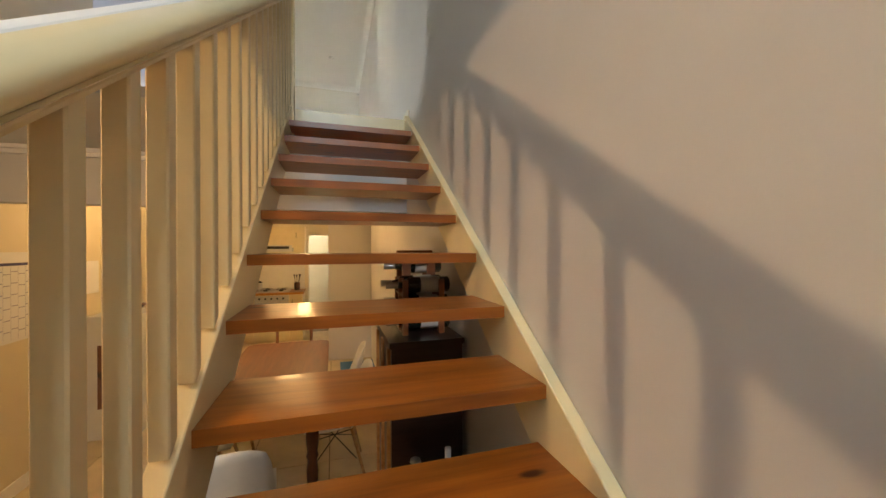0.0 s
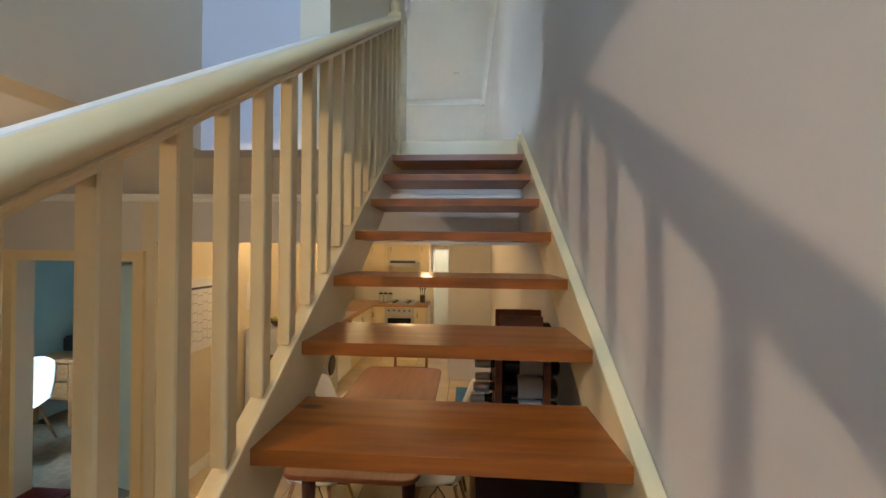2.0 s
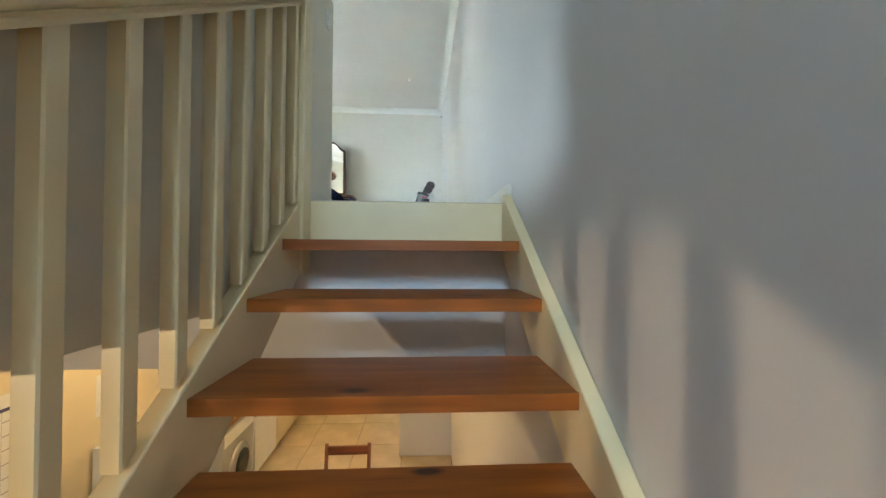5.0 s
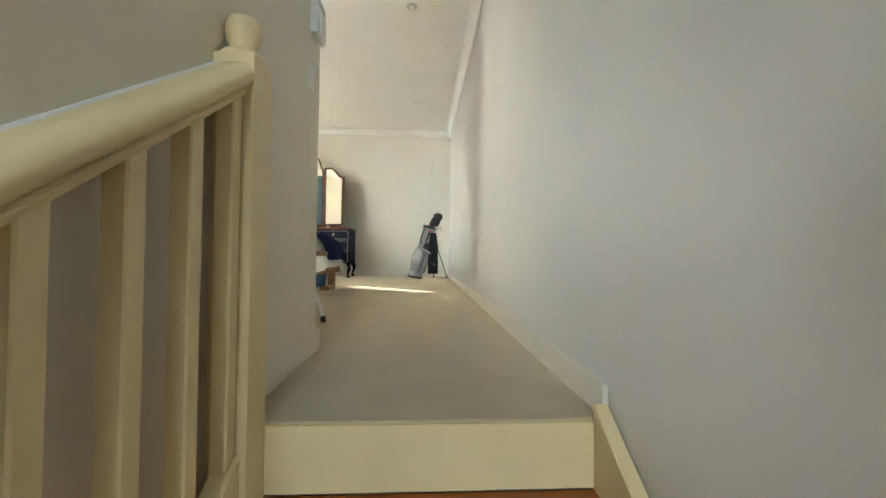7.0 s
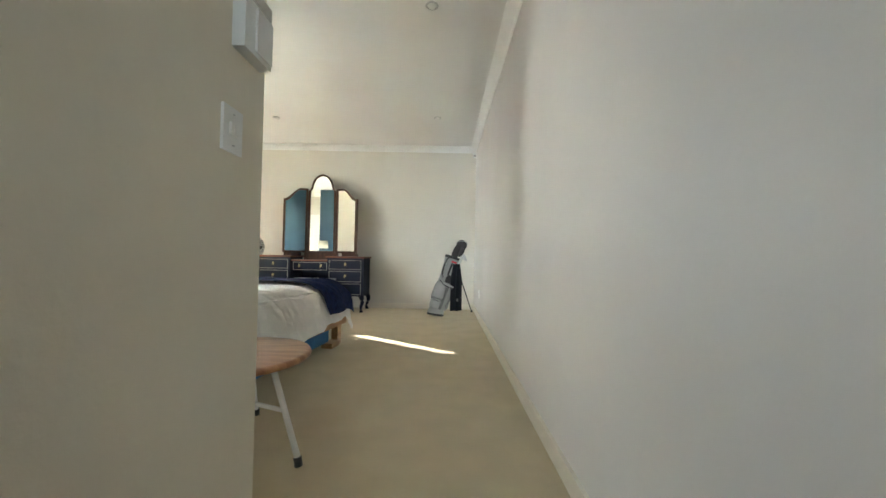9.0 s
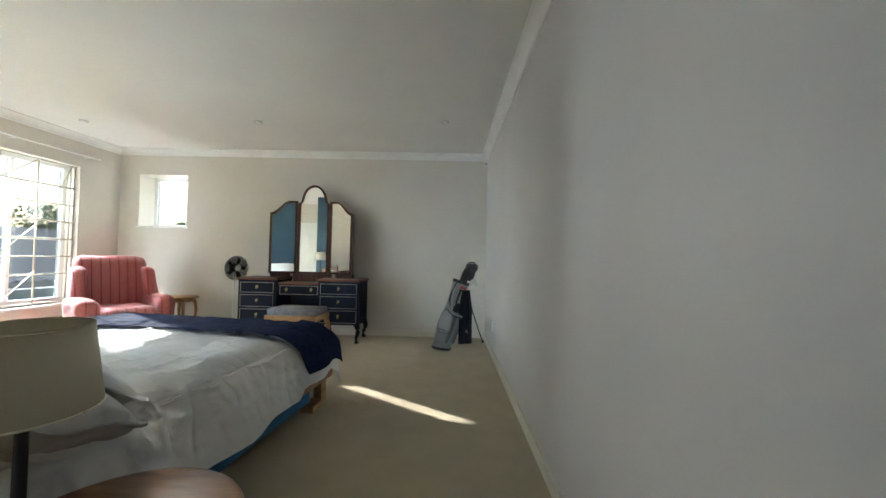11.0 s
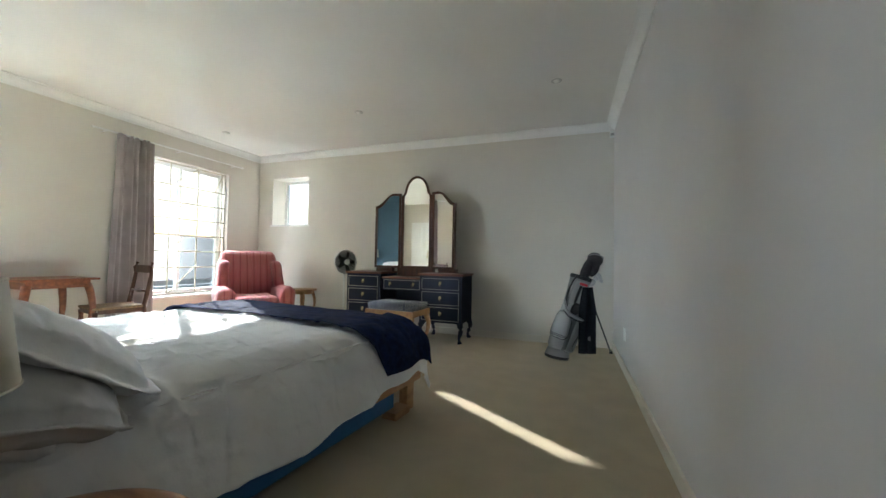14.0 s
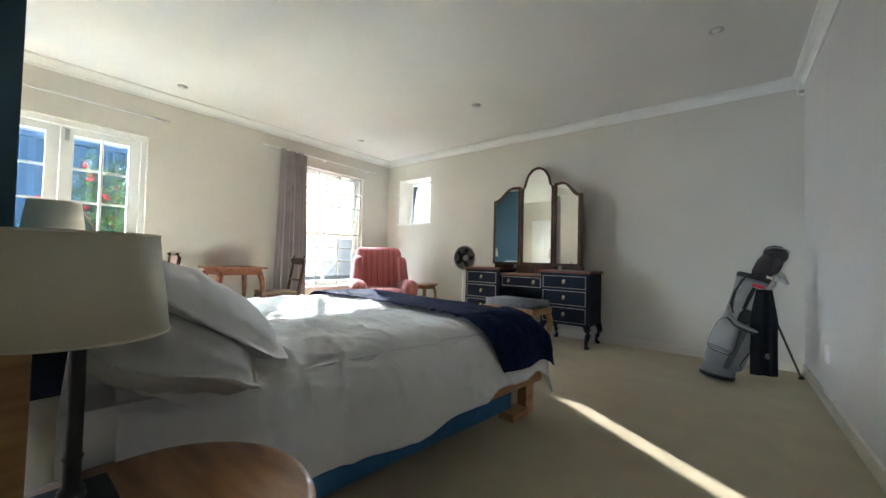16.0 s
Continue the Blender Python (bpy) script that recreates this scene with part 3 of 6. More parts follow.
fm = 1.56
leaf_a = french_leaf(DY0 + 0.045, fm, True)
leaf_b = french_leaf(fm + 0.003, DY1 - 0.045, False)
rod("door_handle", [(X0 - 0.088, fm + 0.05, 1.25), (X0 - 0.05, fm + 0.05, 1.25), (X0 - 0.045, fm + 0.16, 1.25)], 0.009, STEEL, leaf_b)
bx("bolt", (X0 - 0.088, X0 - 0.07, fm + 0.03, fm + 0.06, 1.93, 2.04), STEEL, leaf_b)
setting(boxes("trim_door_frame", WHITE, (X0 - 0.2, X0 - 0.05, DY0, DY0 + 0.044, 0, DZ1), (X0 - 0.2, X0 - 0.05, DY1 - 0.044, DY1, 0, DZ1), (X0 - 0.2, X0 - 0.05, DY0 + 0.044, DY1 - 0.044, 2.063, DZ1)), "white painted door frame", "door frame")


def curtain_rod(ya, yb, z):
    r = thing("curtain_rod", "thin white curtain rod on wall brackets", "curtain rod", group="curtain rods")
    rod("pole", [(X0 + 0.09, ya, z), (X0 + 0.09, yb, z)], 0.011, WHITE, r)
    for yy in (ya + 0.12, (ya + yb) / 2, yb - 0.12):
        rod("bracket", [(X0, yy, z - 0.01), (X0 + 0.09, yy, z - 0.008)], 0.006, WHITE, r, 6)
    for yy in (ya, yb):
        lathed("finial", [(0.004, -0.014), (0.015, -0.006), (0.015, 0.006), (0.004, 0.014)], WHITE, r, (X0 + 0.09, yy, z), 10)


curtain_rod(0.6, 2.33, 2.3)
curtain_rod(3.35, 5.2, 2.33)


def curtain(y0, y1, seed):
    bm = bmesh.new()
    nu, nz = 120, 34
    g = []
    for j in range(nz + 1):
        v = j / nz
        z = 0.03 + v * 2.3
        flare = 1.0 + 0.28 * (1 - v) ** 0.9
        row = []
        for i in range(nu + 1):
            u = i / nu
            ph = u * 2 * math.pi * 6
            top = max(0.0, (v - 0.93) / 0.07)
            amp = 0.072 * (1 - 0.45 * top) * (0.75 + 0.35 * noise.noise((u * 6, seed, 0)))
            yc = (y0 + y1) / 2 + (u - 0.5) * (y1 - y0) * flare + 0.012 * math.sin(ph * 0.5 + 1)
            x = X0 + 0.095 + amp * math.sin(ph + 0.9 * noise.noise((u * 4, v * 1.4, seed))) + 0.02 * noise.noise((u * 9, v * 3, seed + 4))
            if v > 0.94:
                x += 0.012 * math.sin(ph * 3)
            row.append(bm.verts.new((x, yc, z)))
        g.append(row)
    for a, b in zip(g, g[1:]):
        for i in range(nu):
            bm.faces.new((a[i], a[i + 1], b[i + 1], b[i]))
    ob = part("curtain", bm, CURTAIN, None, smooth=True)
    ob.modifiers.new("thickness", "SOLIDIFY").thickness = 0.003
    return tagged(ob, "mauve-grey pleated curtain hanging to the floor", "curtain", "curtains")


curtain(3.56, 3.94, 1.0)
curtain(0.62, 0.9, 7.0)
# panelled inner door of the dressing space
d2 = tagged(new("door_2"), "cream panelled inner door in the dressing space", "door", kind="structure")
bx("leaf", (-4.95, -4.15, -0.078, -0.04, 0.005, 2.05), WHITE, d2)
for x0, x1 in ((-4.87, -4.6), (-4.5, -4.23)):
    for z0, z1 in ((0.15, 0.85), (1.0, 1.9)):
        bx("panel", (x0, x1, -0.042, -0.03, z0, z1), WHITE, d2, bevel=0.008)
lathed("door_handle", [(0.01, 0), (0.02, 0.02), (0.02, 0.04), (0.005, 0.05)], BRASS, d2, (-4.2, -0.03, 1.0), 10)


# ---- bed ----
def fold(s, lo, hi, r, slope=0.12):
    """Place and drop of cloth at s across a bed from lo to hi, with rounded edges."""
    for edge, sign in ((hi, 1), (lo, -1)):
        d = (s - edge) * sign
        if d > -r:
            a = min((d + r) / r, math.pi / 2)
            extra = max(0.0, d + r - r * math.pi / 2)
            return edge - sign * r + sign * (r * math.sin(a) + extra * slope), r * (1 - math.cos(a)) + extra
    return s, 0.0


BX0, BX1, BY0, BY1, BZ = -3.36, -1.40, 1.26, 3.33, 0.568


def cloth(name, s0, s1, t0, t1, ns, nt, lift, mat, wr, seed, edge=None, fine=0.0):
    bm = bmesh.new()
    g = []
    for j in range(nt + 1):
        row = []
        for i in range(ns + 1):
            s, t = s0 + (s1 - s0) * i / ns, t0 + (t1 - t0) * j / nt
            if edge:
                s, t = edge(s, t, i / ns, j / nt)
            x, dx = fold(s, BX0 - lift, BX1 + lift - 0.02, 0.22, 0.3)
            y, dy = fold(t, BY0 - 0.5, BY1 + lift - 0.01, 0.16, 0.15)
            drop = max(dx, dy) + 0.35 * min(dx, dy)
            n = noise.noise((s * 2.3, t * 1.9, seed)) * 0.5 + noise.noise((s * 6 + t, t * 4.5, seed + 3)) * 0.3 + noise.noise((s * 9 + t * 7, t * 13 - s * 4, seed)) * 0.16 + noise.noise((s * 30, t * 14, seed)) * 0.07
            ridge = abs(noise.noise((s * 3.1 + t * 1.3, t * 2.2 - s, seed + 9)))
            z = BZ + lift - drop + wr * n - wr * 0.9 * (1 - min(1, ridge * 7)) * 0.4
            if fine:
                r1 = (1 - abs(noise.noise((s * 2.2 + t * 1.1, t * 6.5 - s * 1.5, seed + 21)))) ** 7
                r2 = (1 - abs(noise.noise((s * 7.5 - t * 3, t * 3.2 + s * 2, seed + 33)))) ** 6
                r3 = noise.noise((s * 17 + t * 5, t * 21 - s * 6, seed + 40))
                patch = 0.4 + max(0.0, noise.noise((s * 1.4, t * 1.4, seed + 50)) + 0.3)
                z += fine * patch * (r1 + 0.6 * r2 + 0.35 * r3)
                n += 0.9 * patch * (r1 + r2 * 0.8 - 0.5) + 0.3 * r3
            hang = min(1, drop / 0.12)
            wave = 0.018 * hang * math.sin(t * 15 + 3 * noise.noise((t, seed, 0))) * min(1, drop / 0.3)
            wave2 = 0.02 * hang * math.sin(s * 17) * min(1, drop / 0.3)
            row.append(bm.verts.new((x + (wave + wr * n * 0.6 if dx > 0.03 else 0), y + (wave2 if dy > 0.03 else 0), max(z, 0.02))))
        g.append(row)
    for a, b in zip(g, g[1:]):
        for i in range(ns):
            bm.faces.new((a[i], a[i + 1], b[i + 1], b[i]))
    ob = part(name, bm, mat, None, smooth=True)
    ob.matrix_world = BEDM
    ob.modifiers.new("thickness", "SOLIDIFY").thickness = 0.006
    return ob


BC = Vector((-1.40, 3.33, 0))
BEDM = Matrix.Translation(BC) @ Matrix.Rotation(radians(-7), 4, "Z") @ Matrix.Translation(-BC)
bed = thing("bed", "double bed with oak frame and blue fabric base", "bed", BEDM)
bx("mattress", (BX0 + 0.06, BX1 - 0.07, BY0, BY1 - 0.06, 0.3, 0.53), SHEET, bed, bevel=0.1)
bx("side_rail", (BX1 - 0.05, BX1 - 0.015, BY0, BY1 - 0.03, 0.19, 0.3), OAK, bed)
bx("side_rail", (BX0 + 0.015, BX0 + 0.05, BY0, BY1 - 0.03, 0.19, 0.3), OAK, bed)
bx("foot_rail", (BX0 + 0.05, BX1 - 0.05, BY1 - 0.065, BY1 - 0.03, 0.19, 0.3), OAK, bed)
bx("base", (BX0 + 0.12, BX1 - 0.1, BY0 + 0.02, BY1 - 0.22, 0.045, 0.19), BEDBLUE, bed, "blue fabric covered base")
for x in (BX0 + 0.06, BX1 - 0.11):
    bx("leg", (x, x + 0.06, BY1 - 0.14, BY1 - 0.06, 0, 0.19), OAK, bed)
    bx("foot_bar", (x - 0.02, x + 0.08, BY1 - 0.3, BY1 - 0.141, 0.0, 0.045), OAK, bed)
# the headboard stands square against the partition
for nm, b in (("headboard", (-3.66, -1.692, 1.207, 1.232, 0.3, 0.74)), ("headboard_post", (-1.69, -1.63, 1.168, 1.236, 0.0, 0.78)), ("headboard_post", (-3.72, -3.66, 1.207, 1.236, 0.0, 0.78))):
    hb_ = bx(nm, b, OAK, bed)
    hb_.matrix_local = BEDM.inverted()


def cover_edge(s, t, u, v):
    if u > 0.7:
        s += (u - 0.7) / 0.3 * (0.035 + 0.035 * math.sin(t * 3.1 + 1) + 0.03 * max(0.0, v - 0.6))
    return s, t


tagged(cloth("bed_cover", BX0 - 0.30, BX1 + 0.215, 1.36, BY1 + 0.26, 270, 240, 0.012, SHEET, 0.02, 2.0, cover_edge, 0.015), "rumpled white cotton bed cover hanging over the sides", "bed cover")


def throw_edge(s, t, u, v):
    return s, t + (0.2 * min(1, u / 0.6) + 0.12 * max(0, u - 0.8) / 0.2) * (1 - v) + 0.05 * math.sin(u * 5 + 0.5) * (1 - v) - 0.03 * u * (1 - v) + (0.02 * math.sin(u * 19) * (1 - v))


tagged(cloth("bed_throw", BX0 - 0.15, BX1 + 0.21, 2.6, BY1 + 0.08, 180, 70, 0.043, THROW, 0.02, 5.0, throw_edge, 0.008), "navy fleece throw folded across the bed foot", "throw")


def pillow(w, h, d, m, mat, label, seed, flange=0.0):
    """A stuffed pillow with pinched corners, lying in its own x-y plane."""
    bm = bmesh.new()
    n = 46
    top, bot = [], []
    for side, store in ((1, top), (-1, bot)):
        for j in range(n + 1):
            row = []
            for i in range(n + 1):
                u, v = 2 * i / n - 1, 2 * j / n - 1
                k = 1 + flange
                iu, iv = min(1, abs(u) * k), min(1, abs(v) * k)
                puff = max(0.0, (1 - iu ** 2.2) * (1 - iv ** 2.2)) ** 0.42
                pinch = 1 - 0.06 * (abs(v) ** 2) * (1 - flange)
                pinchv = 1 - 0.06 * (abs(u) ** 2) * (1 - flange)
                crease = 0.006 * (1 - min(1, abs(noise.noise((u * 1.6 + v * 2.4, v * 1.5 - u, seed + side))) * 6)) * puff
                wv = 0.028 * noise.noise((u * 1.3, v * 1.3, seed)) + 0.008 * noise.noise((u * 4 + v, v * 4, seed + 2 * side)) + 0.003 * noise.noise((u * 9, v * 9, seed)) - side * crease
                k2 = 1 - 0.07 * abs(u * v) ** 1.5 + 0.02 * noise.noise((u * 3, v * 3, seed + 7))
                pinch, pinchv = pinch * k2, pinchv * k2
                row.append(bm.verts.new((u * w / 2 * pinch, v * h / 2 * pinchv, side * (d / 2 * puff + 0.003) + wv)))
            store.append(row)
    for g, flip in ((top, False), (bot, True)):
        for a, b in zip(g, g[1:]):
            for i in range(n):
                f = (a[i], a[i + 1], b[i + 1], b[i])
                bm.faces.new(f[::-1] if flip else f)
    bmesh.ops.remove_doubles(bm, verts=bm.verts, dist=0.0004)
    def rim(g):
        return g[0] + [r[-1] for r in g[1:]] + g[-1][-2::-1] + [r[0] for r in g[-2:0:-1]]
    a, b = rim(top), rim(bot)
    for i in range(len(a)):
        j = (i + 1) % len(a)
        if all(v.is_valid for v in (a[i], a[j], b[i], b[j])) and len({a[i], a[j], b[i], b[j]}) == 4:
            bm.faces.new((a[j], a[i], b[i], b[j]))
    ob = part("pillow", bm, mat, None, smooth=True)
    ob.matrix_world = BEDM @ m
    return tagged(ob, label, "pillow", "pillows on the bed")


for cx, sg in ((-1.74, 1), (-2.86, -1)):
    pillow(0.68, 0.5, 0.2, pose(cx + 0.05 * sg, 1.38, 0.70, 128, 0, 3 * sg), SHEET, "plump white cotton pillow leaning on headboard", 3.3 + sg)
    pillow(0.72, 0.52, 0.17, pose(cx + 0.0, 1.585, 0.72, 145, 0, -4 * sg), SHEET, "white cotton pillow with flat flanged edge", 8.1 + sg, 0.16)
pillow(0.62, 0.44, 0.17, pose(-1.56, 1.47, 0.655, 158, 3, -2), GREYCOTTON, "grey cotton pillow at the bed edge", 1.7, 0.1)


# ---- round bedside tables with lamps ----
def bedside(x, y):
    t = thing("bedside_table", "round wooden bedside table on white metal legs", "bedside table", pose(x, y, 0))
    lathed("tabletop", [(0.29, 0.372), (0.306, 0.376), (0.31, 0.388), (0.304, 0.398), (0.29, 0.4)], TOPWOOD, t, seg=64)
    for k in range(3):
        a = math.radians(-18 + 120 * k)
        c, s_ = math.cos(a), math.sin(a)
        rod("leg", [(0.2 * c, 0.2 * s_, 0.372), (0.34 * c, 0.34 * s_, 0.03)], 0.012, WHITE, t)
        rod("rubber_foot", [(0.338 * c, 0.338 * s_, 0.034), (0.346 * c, 0.346 * s_, 0.0)], 0.016, BLACK, t, 10, "black rubber foot")
        rod("stretcher", [(0.27 * c, 0.27 * s_, 0.2), (0.0, 0.0, 0.21)], 0.009, WHITE, t)
    return t


bt = bedside(-1.37, 1.36)
bt.scale = (1, 1, 1.035)
ns = thing("nightstand", "dark painted nightstand beyond the bed", "nightstand", pose(-3.75, 1.45, 0))
bx("body", (-0.18, 0.18, -0.17, 0.2, 0.06, 0.645), NAVY, ns)
bx("top", (-0.2, 0.2, -0.19, 0.22, 0.645, 0.665), WOOD, ns)
for z0, z1 in ((0.08, 0.34), (0.36, 0.63)):
    bx("drawer", (-0.165, 0.165, 0.2, 0.212, z0, z1), NAVY, ns)
for sx in (-0.15, 0.15):
    for sy in (-0.14, 0.17):
        bx("foot", (sx - 0.02, sx + 0.02, sy - 0.02, sy + 0.02, 0, 0.06), NAVY, ns)


def table_lamp(x, y, z):
    l = thing("table_lamp", "table lamp with linen drum shade and black stand", "lamp", pose(x, y, z), "bedside lamps")
    bx("base", (-0.06, 0.06, -0.06, 0.06, 0, 0.028), BLACK, l, bevel=0.006)
    lathed("stem", [(0.022, 0.028), (0.02, 0.045), (0.013, 0.055), (0.013, 0.1), (0.016, 0.105), (0.013, 0.112), (0.012, 0.36), (0.015, 0.37)], BLACK, l)
    bm = bmesh.new()
    lathe(bm, [(0.139, 0.335), (0.116, 0.533)], seg=56, cap=False)
    sh = part("shade", bm, SHADE, l, "beige linen shade", smooth=True)
    sh.modifiers.new("thickness", "SOLIDIFY").thickness = 0.003
    for r, z in ((0.1385, 0.337), (0.1155, 0.531)):
        bm = bmesh.new()
        tube(bm, [(r * math.cos(k * math.pi / 24), r * math.sin(k * math.pi / 24), z) for k in range(49)], 0.0028, 6)
        part("shade_hem", bm, SHADE, l, smooth=True)
    lathed("bulb", [(0.012, 0.37), (0.03, 0.42), (0.024, 0.455), (0.004, 0.468)], PLASTIC, l, seg=12)
    for k in range(3):
        a = k * 2.094
        rod("shade_spoke", [(0.012 * math.cos(a), 0.012 * math.sin(a), 0.37), (0.136 * math.cos(a), 0.136 * math.sin(a), 0.35)], 0.002, STEEL, l, 5)
    return l


tl = table_lamp(-1.5, 1.287, 0.414)
copy_thing(tl, pose(-3.72, 1.42, 0.665))


# ---- dressing table with triple mirror ----
def cabriole(name, x, y, h, mat, parent, ox, oy, r=0.03):
    """A curved leg that swells at the knee and turns out at the foot."""
    pts, rad = [], []
    for i in range(10):
        v = i / 9
        k = 0.03 * math.sin(v * math.pi * 1.05) * (1 - v) * 2.2 + (0.022 * max(0, (v - 0.75) / 0.25) ** 1.5) - 0.012 * math.sin(max(0, v - 0.4) / 0.6 * math.pi)
        pts.append((x + ox * k, y + oy * k, h * (1 - v) + 0.0))
        rad.append(r * (1.25 - 0.85 * v + (0.55 * max(0, v - 0.8) / 0.2)))
    pts[-1] = (pts[-1][0], pts[-1][1], 0.0)
    return rod(name, pts, rad, mat, parent, 10)


desk = thing("dressing_table", "navy painted dressing table with wooden top and cabriole legs", "dressing table")


def drawer(x0, x1, z0, z1, y, mids):
    d = bx("drawer", (x0, x1, y - 0.012, y + 0.02, z0, z1), NAVY, desk, bevel=0.004)
    bm = bmesh.new()
    o = [(x0 + 0.006, z0 + 0.006), (x1 - 0.006, z0 + 0.006), (x1 - 0.006, z1 - 0.006), (x0 + 0.006, z1 - 0.006)]
    i = [(x0 + 0.011, z0 + 0.011), (x1 - 0.011, z0 + 0.011), (x1 - 0.011, z1 - 0.011), (x0 + 0.011, z1 - 0.011)]
    ring_frame(bm, o, i, y - 0.015, y - 0.011)
    part("edge_line", bm, LINE, d, "thin cream edge line")
    for mx in mids:
        zc = (z0 + z1) / 2 + 0.012
        bm = bmesh.new()
        lathe(bm, [(0.016, -0.003), (0.018, 0.0), (0.008, 0.006), (0.004, 0.012)], seg=12)
        bmesh.ops.rotate(bm, verts=bm.verts, matrix=Matrix.Rotation(radians(90), 3, "X"))
        bmesh.ops.translate(bm, verts=bm.verts, vec=(mx, y - 0.014, zc))
        tube(bm, [(mx + 0.011 * math.cos(a), y - 0.026, zc - 0.016 + 0.014 * math.sin(a)) for a in (2.2, 3.0, 3.9, 4.71, 5.5, 6.4, 7.2)], 0.003, 6)
        part("pull", bm, BRASS, d, "brass drop pull", smooth=True)


DYF, DYB = 5.075, 5.53
for x0, x1 in ((-3.22, -2.73), (-2.19, -1.66)):
    bx("pedestal", (x0, x1, DYF, DYB, 0.235, 0.79), NAVY, desk, bevel=0.005)
    for z0, z1 in ((0.255, 0.425), (0.44, 0.605), (0.62, 0.765)):
        drawer(x0 + 0.025, x1 - 0.025, z0, z1, DYF, [(x0 + x1) / 2])
    bx("top", (x0 - 0.02, x1 + 0.02, DYF - 0.022, DYB, 0.79, 0.815), WOOD, desk, "red-brown wooden top", bevel=0.006)
    for lx, ox in ((x0 + 0.035, -0.7), (x1 - 0.035, 0.7)):
        for ly, oy in ((DYF + 0.035, -0.7), (DYB - 0.035, 0.5)):
            cabriole("leg", lx, ly, 0.24, NAVY, desk, ox, oy, 0.03)
bx("knee_section", (-2.731, -2.189, DYF + 0.06, DYB, 0.59, 0.735), NAVY, desk)
drawer(-2.715, -2.205, 0.6, 0.725, DYF + 0.06, [-2.62, -2.3])
bx("top", (-2.729, -2.191, DYF + 0.03, DYB - 0.1, 0.735, 0.757), WOOD, desk, "red-brown wooden top", bevel=0.005)
bx("back_panel", (-2.73, -2.19, DYB - 0.02, DYB - 0.002, 0.3, 0.6), NAVY, desk)


def arch(w, shoulder, top, inset=0.0):
    """Outline of the middle glass: straight sides, a small shoulder, a round head."""
    w -= inset
    pts = [(-w, inset), (w, inset), (w, shoulder - inset * 0.3)]
    r = w * 0.8
    head = top - inset
    pts += [(w * 0.97, shoulder + 0.04), (w * 0.86, shoulder + 0.055)]
    hh = head - shoulder - 0.06
    pts += [(r * math.cos(a), shoulder + 0.06 + hh * math.sin(a)) for a in [math.pi * k / 18 for k in range(1, 18)]]
    pts += [(-w * 0.86, shoulder + 0.055), (-w * 0.97, shoulder + 0.04), (-w, shoulder - inset * 0.3)]
    return pts


def wing(w, low, high, side, inset=0.0):
    """Outline of a side glass from hinge (0) to outer edge (w), with a swept top."""
    pts = [(inset, inset), (w - inset, inset)]
    for k in range(0, 15):
        u = k / 14
        z = low + (high - low) * (0.5 - 0.5 * math.cos(math.pi * min(1, u / 0.72))) + 0.0
        pts.append((w - inset - (w - 2 * inset) * u, z - inset))
    return [(x * side, z) for x, z in pts]


mir = thing("dressing_mirror", "triple dressing mirror in arched walnut frame", "mirror")


def mirror_panel(outer, inner, m):
    bm = bmesh.new()
    ring_frame(bm, outer, inner, -0.018, 0.018)
    f = part("frame", bm, WALNUT, mir, bevel=0.003)
    f.matrix_local = m
    bm = bmesh.new()
    prism(bm, inner, -0.004, 0.004)
    g = part("glass", bm, MIRROR, f, "bevelled mirror glass")
    bm = bmesh.new()
    prism(bm, outer, 0.0185, 0.024)
    part("backing", bm, WALNUT, f)


ZM = 0.862
mirror_panel(arch(0.215, 0.93, 1.225), arch(0.215, 0.93, 1.225, 0.03), pose(-2.4, 5.42, ZM))
mirror_panel(wing(0.36, 0.83, 1.0, -1), wing(0.36, 0.83, 1.0, -1, 0.03), pose(-2.622, 5.415, ZM, 0, 0, 10))
mirror_panel(wing(0.375, 0.83, 1.0, 1), wing(0.375, 0.83, 1.0, 1, 0.03), pose(-2.178, 5.425, ZM, 0, 0, -19.5))
bx("stand", (-2.66, -2.14, 5.40, 5.46, 0.757, ZM), WALNUT, mir)
for x in (-2.85, -1.95):
    bx("plinth", (x - 0.12, x + 0.12, 5.38, 5.46, 0.816, ZM), WALNUT, mir)
for x in (-2.62, -2.18):
    rod("hinge_post", [(x, 5.425, ZM), (x, 5.425, ZM + 0.97)], 0.012, WALNUT, mir)

st = thing("dressing_stool", "wooden stool with blue and white padded seat", "stool", pose(-2.25, 4.62, 0, 0, 0, -4))
bx("seat_frame", (-0.29, 0.29, -0.2, 0.2, 0.385, 0.445), OAK, st, bevel=0.008)
bm = bmesh.new()
box(bm, -0.27, 0.27, -0.18, 0.18, 0.445, 0.515)
part("cushion", bm, STOOLFAB, st, "blue and white patterned cushion", smooth=True, bevel=0.033, seg=4)
for sx in (-1, 1):
    for sy in (-1, 1):
        cabriole("leg", sx * 0.255, sy * 0.165, 0.39, OAK, st, sx * 0.7, sy * 0.7, 0.026)

# ---- fan ----
fan = thing("pedestal_fan", "black and white pedestal fan, switched off", "fan", pose(-3.33, 5.16, 0, 0, 0, 62))
lathed("base", [(0.15, 0), (0.152, 0.012), (0.14, 0.022), (0.02, 0.03)], PLASTIC, fan, seg=32)
rod("pole", [(0, 0, 0.02), (0, 0, 0.88)], 0.012, PLASTIC, fan)
head = new("head")
head.parent = fan
head.matrix_local = pose(0.0, -0.03, 0.93, 90, 0, 0) @ Matrix.Diagonal((1.25, 1.25, 1.25, 1))
lathed("motor", [(0.02, -0.11), (0.045, -0.1), (0.05, -0.04), (0.03, -0.02)], BLACK, head, seg=20)
bm = bmesh.new()
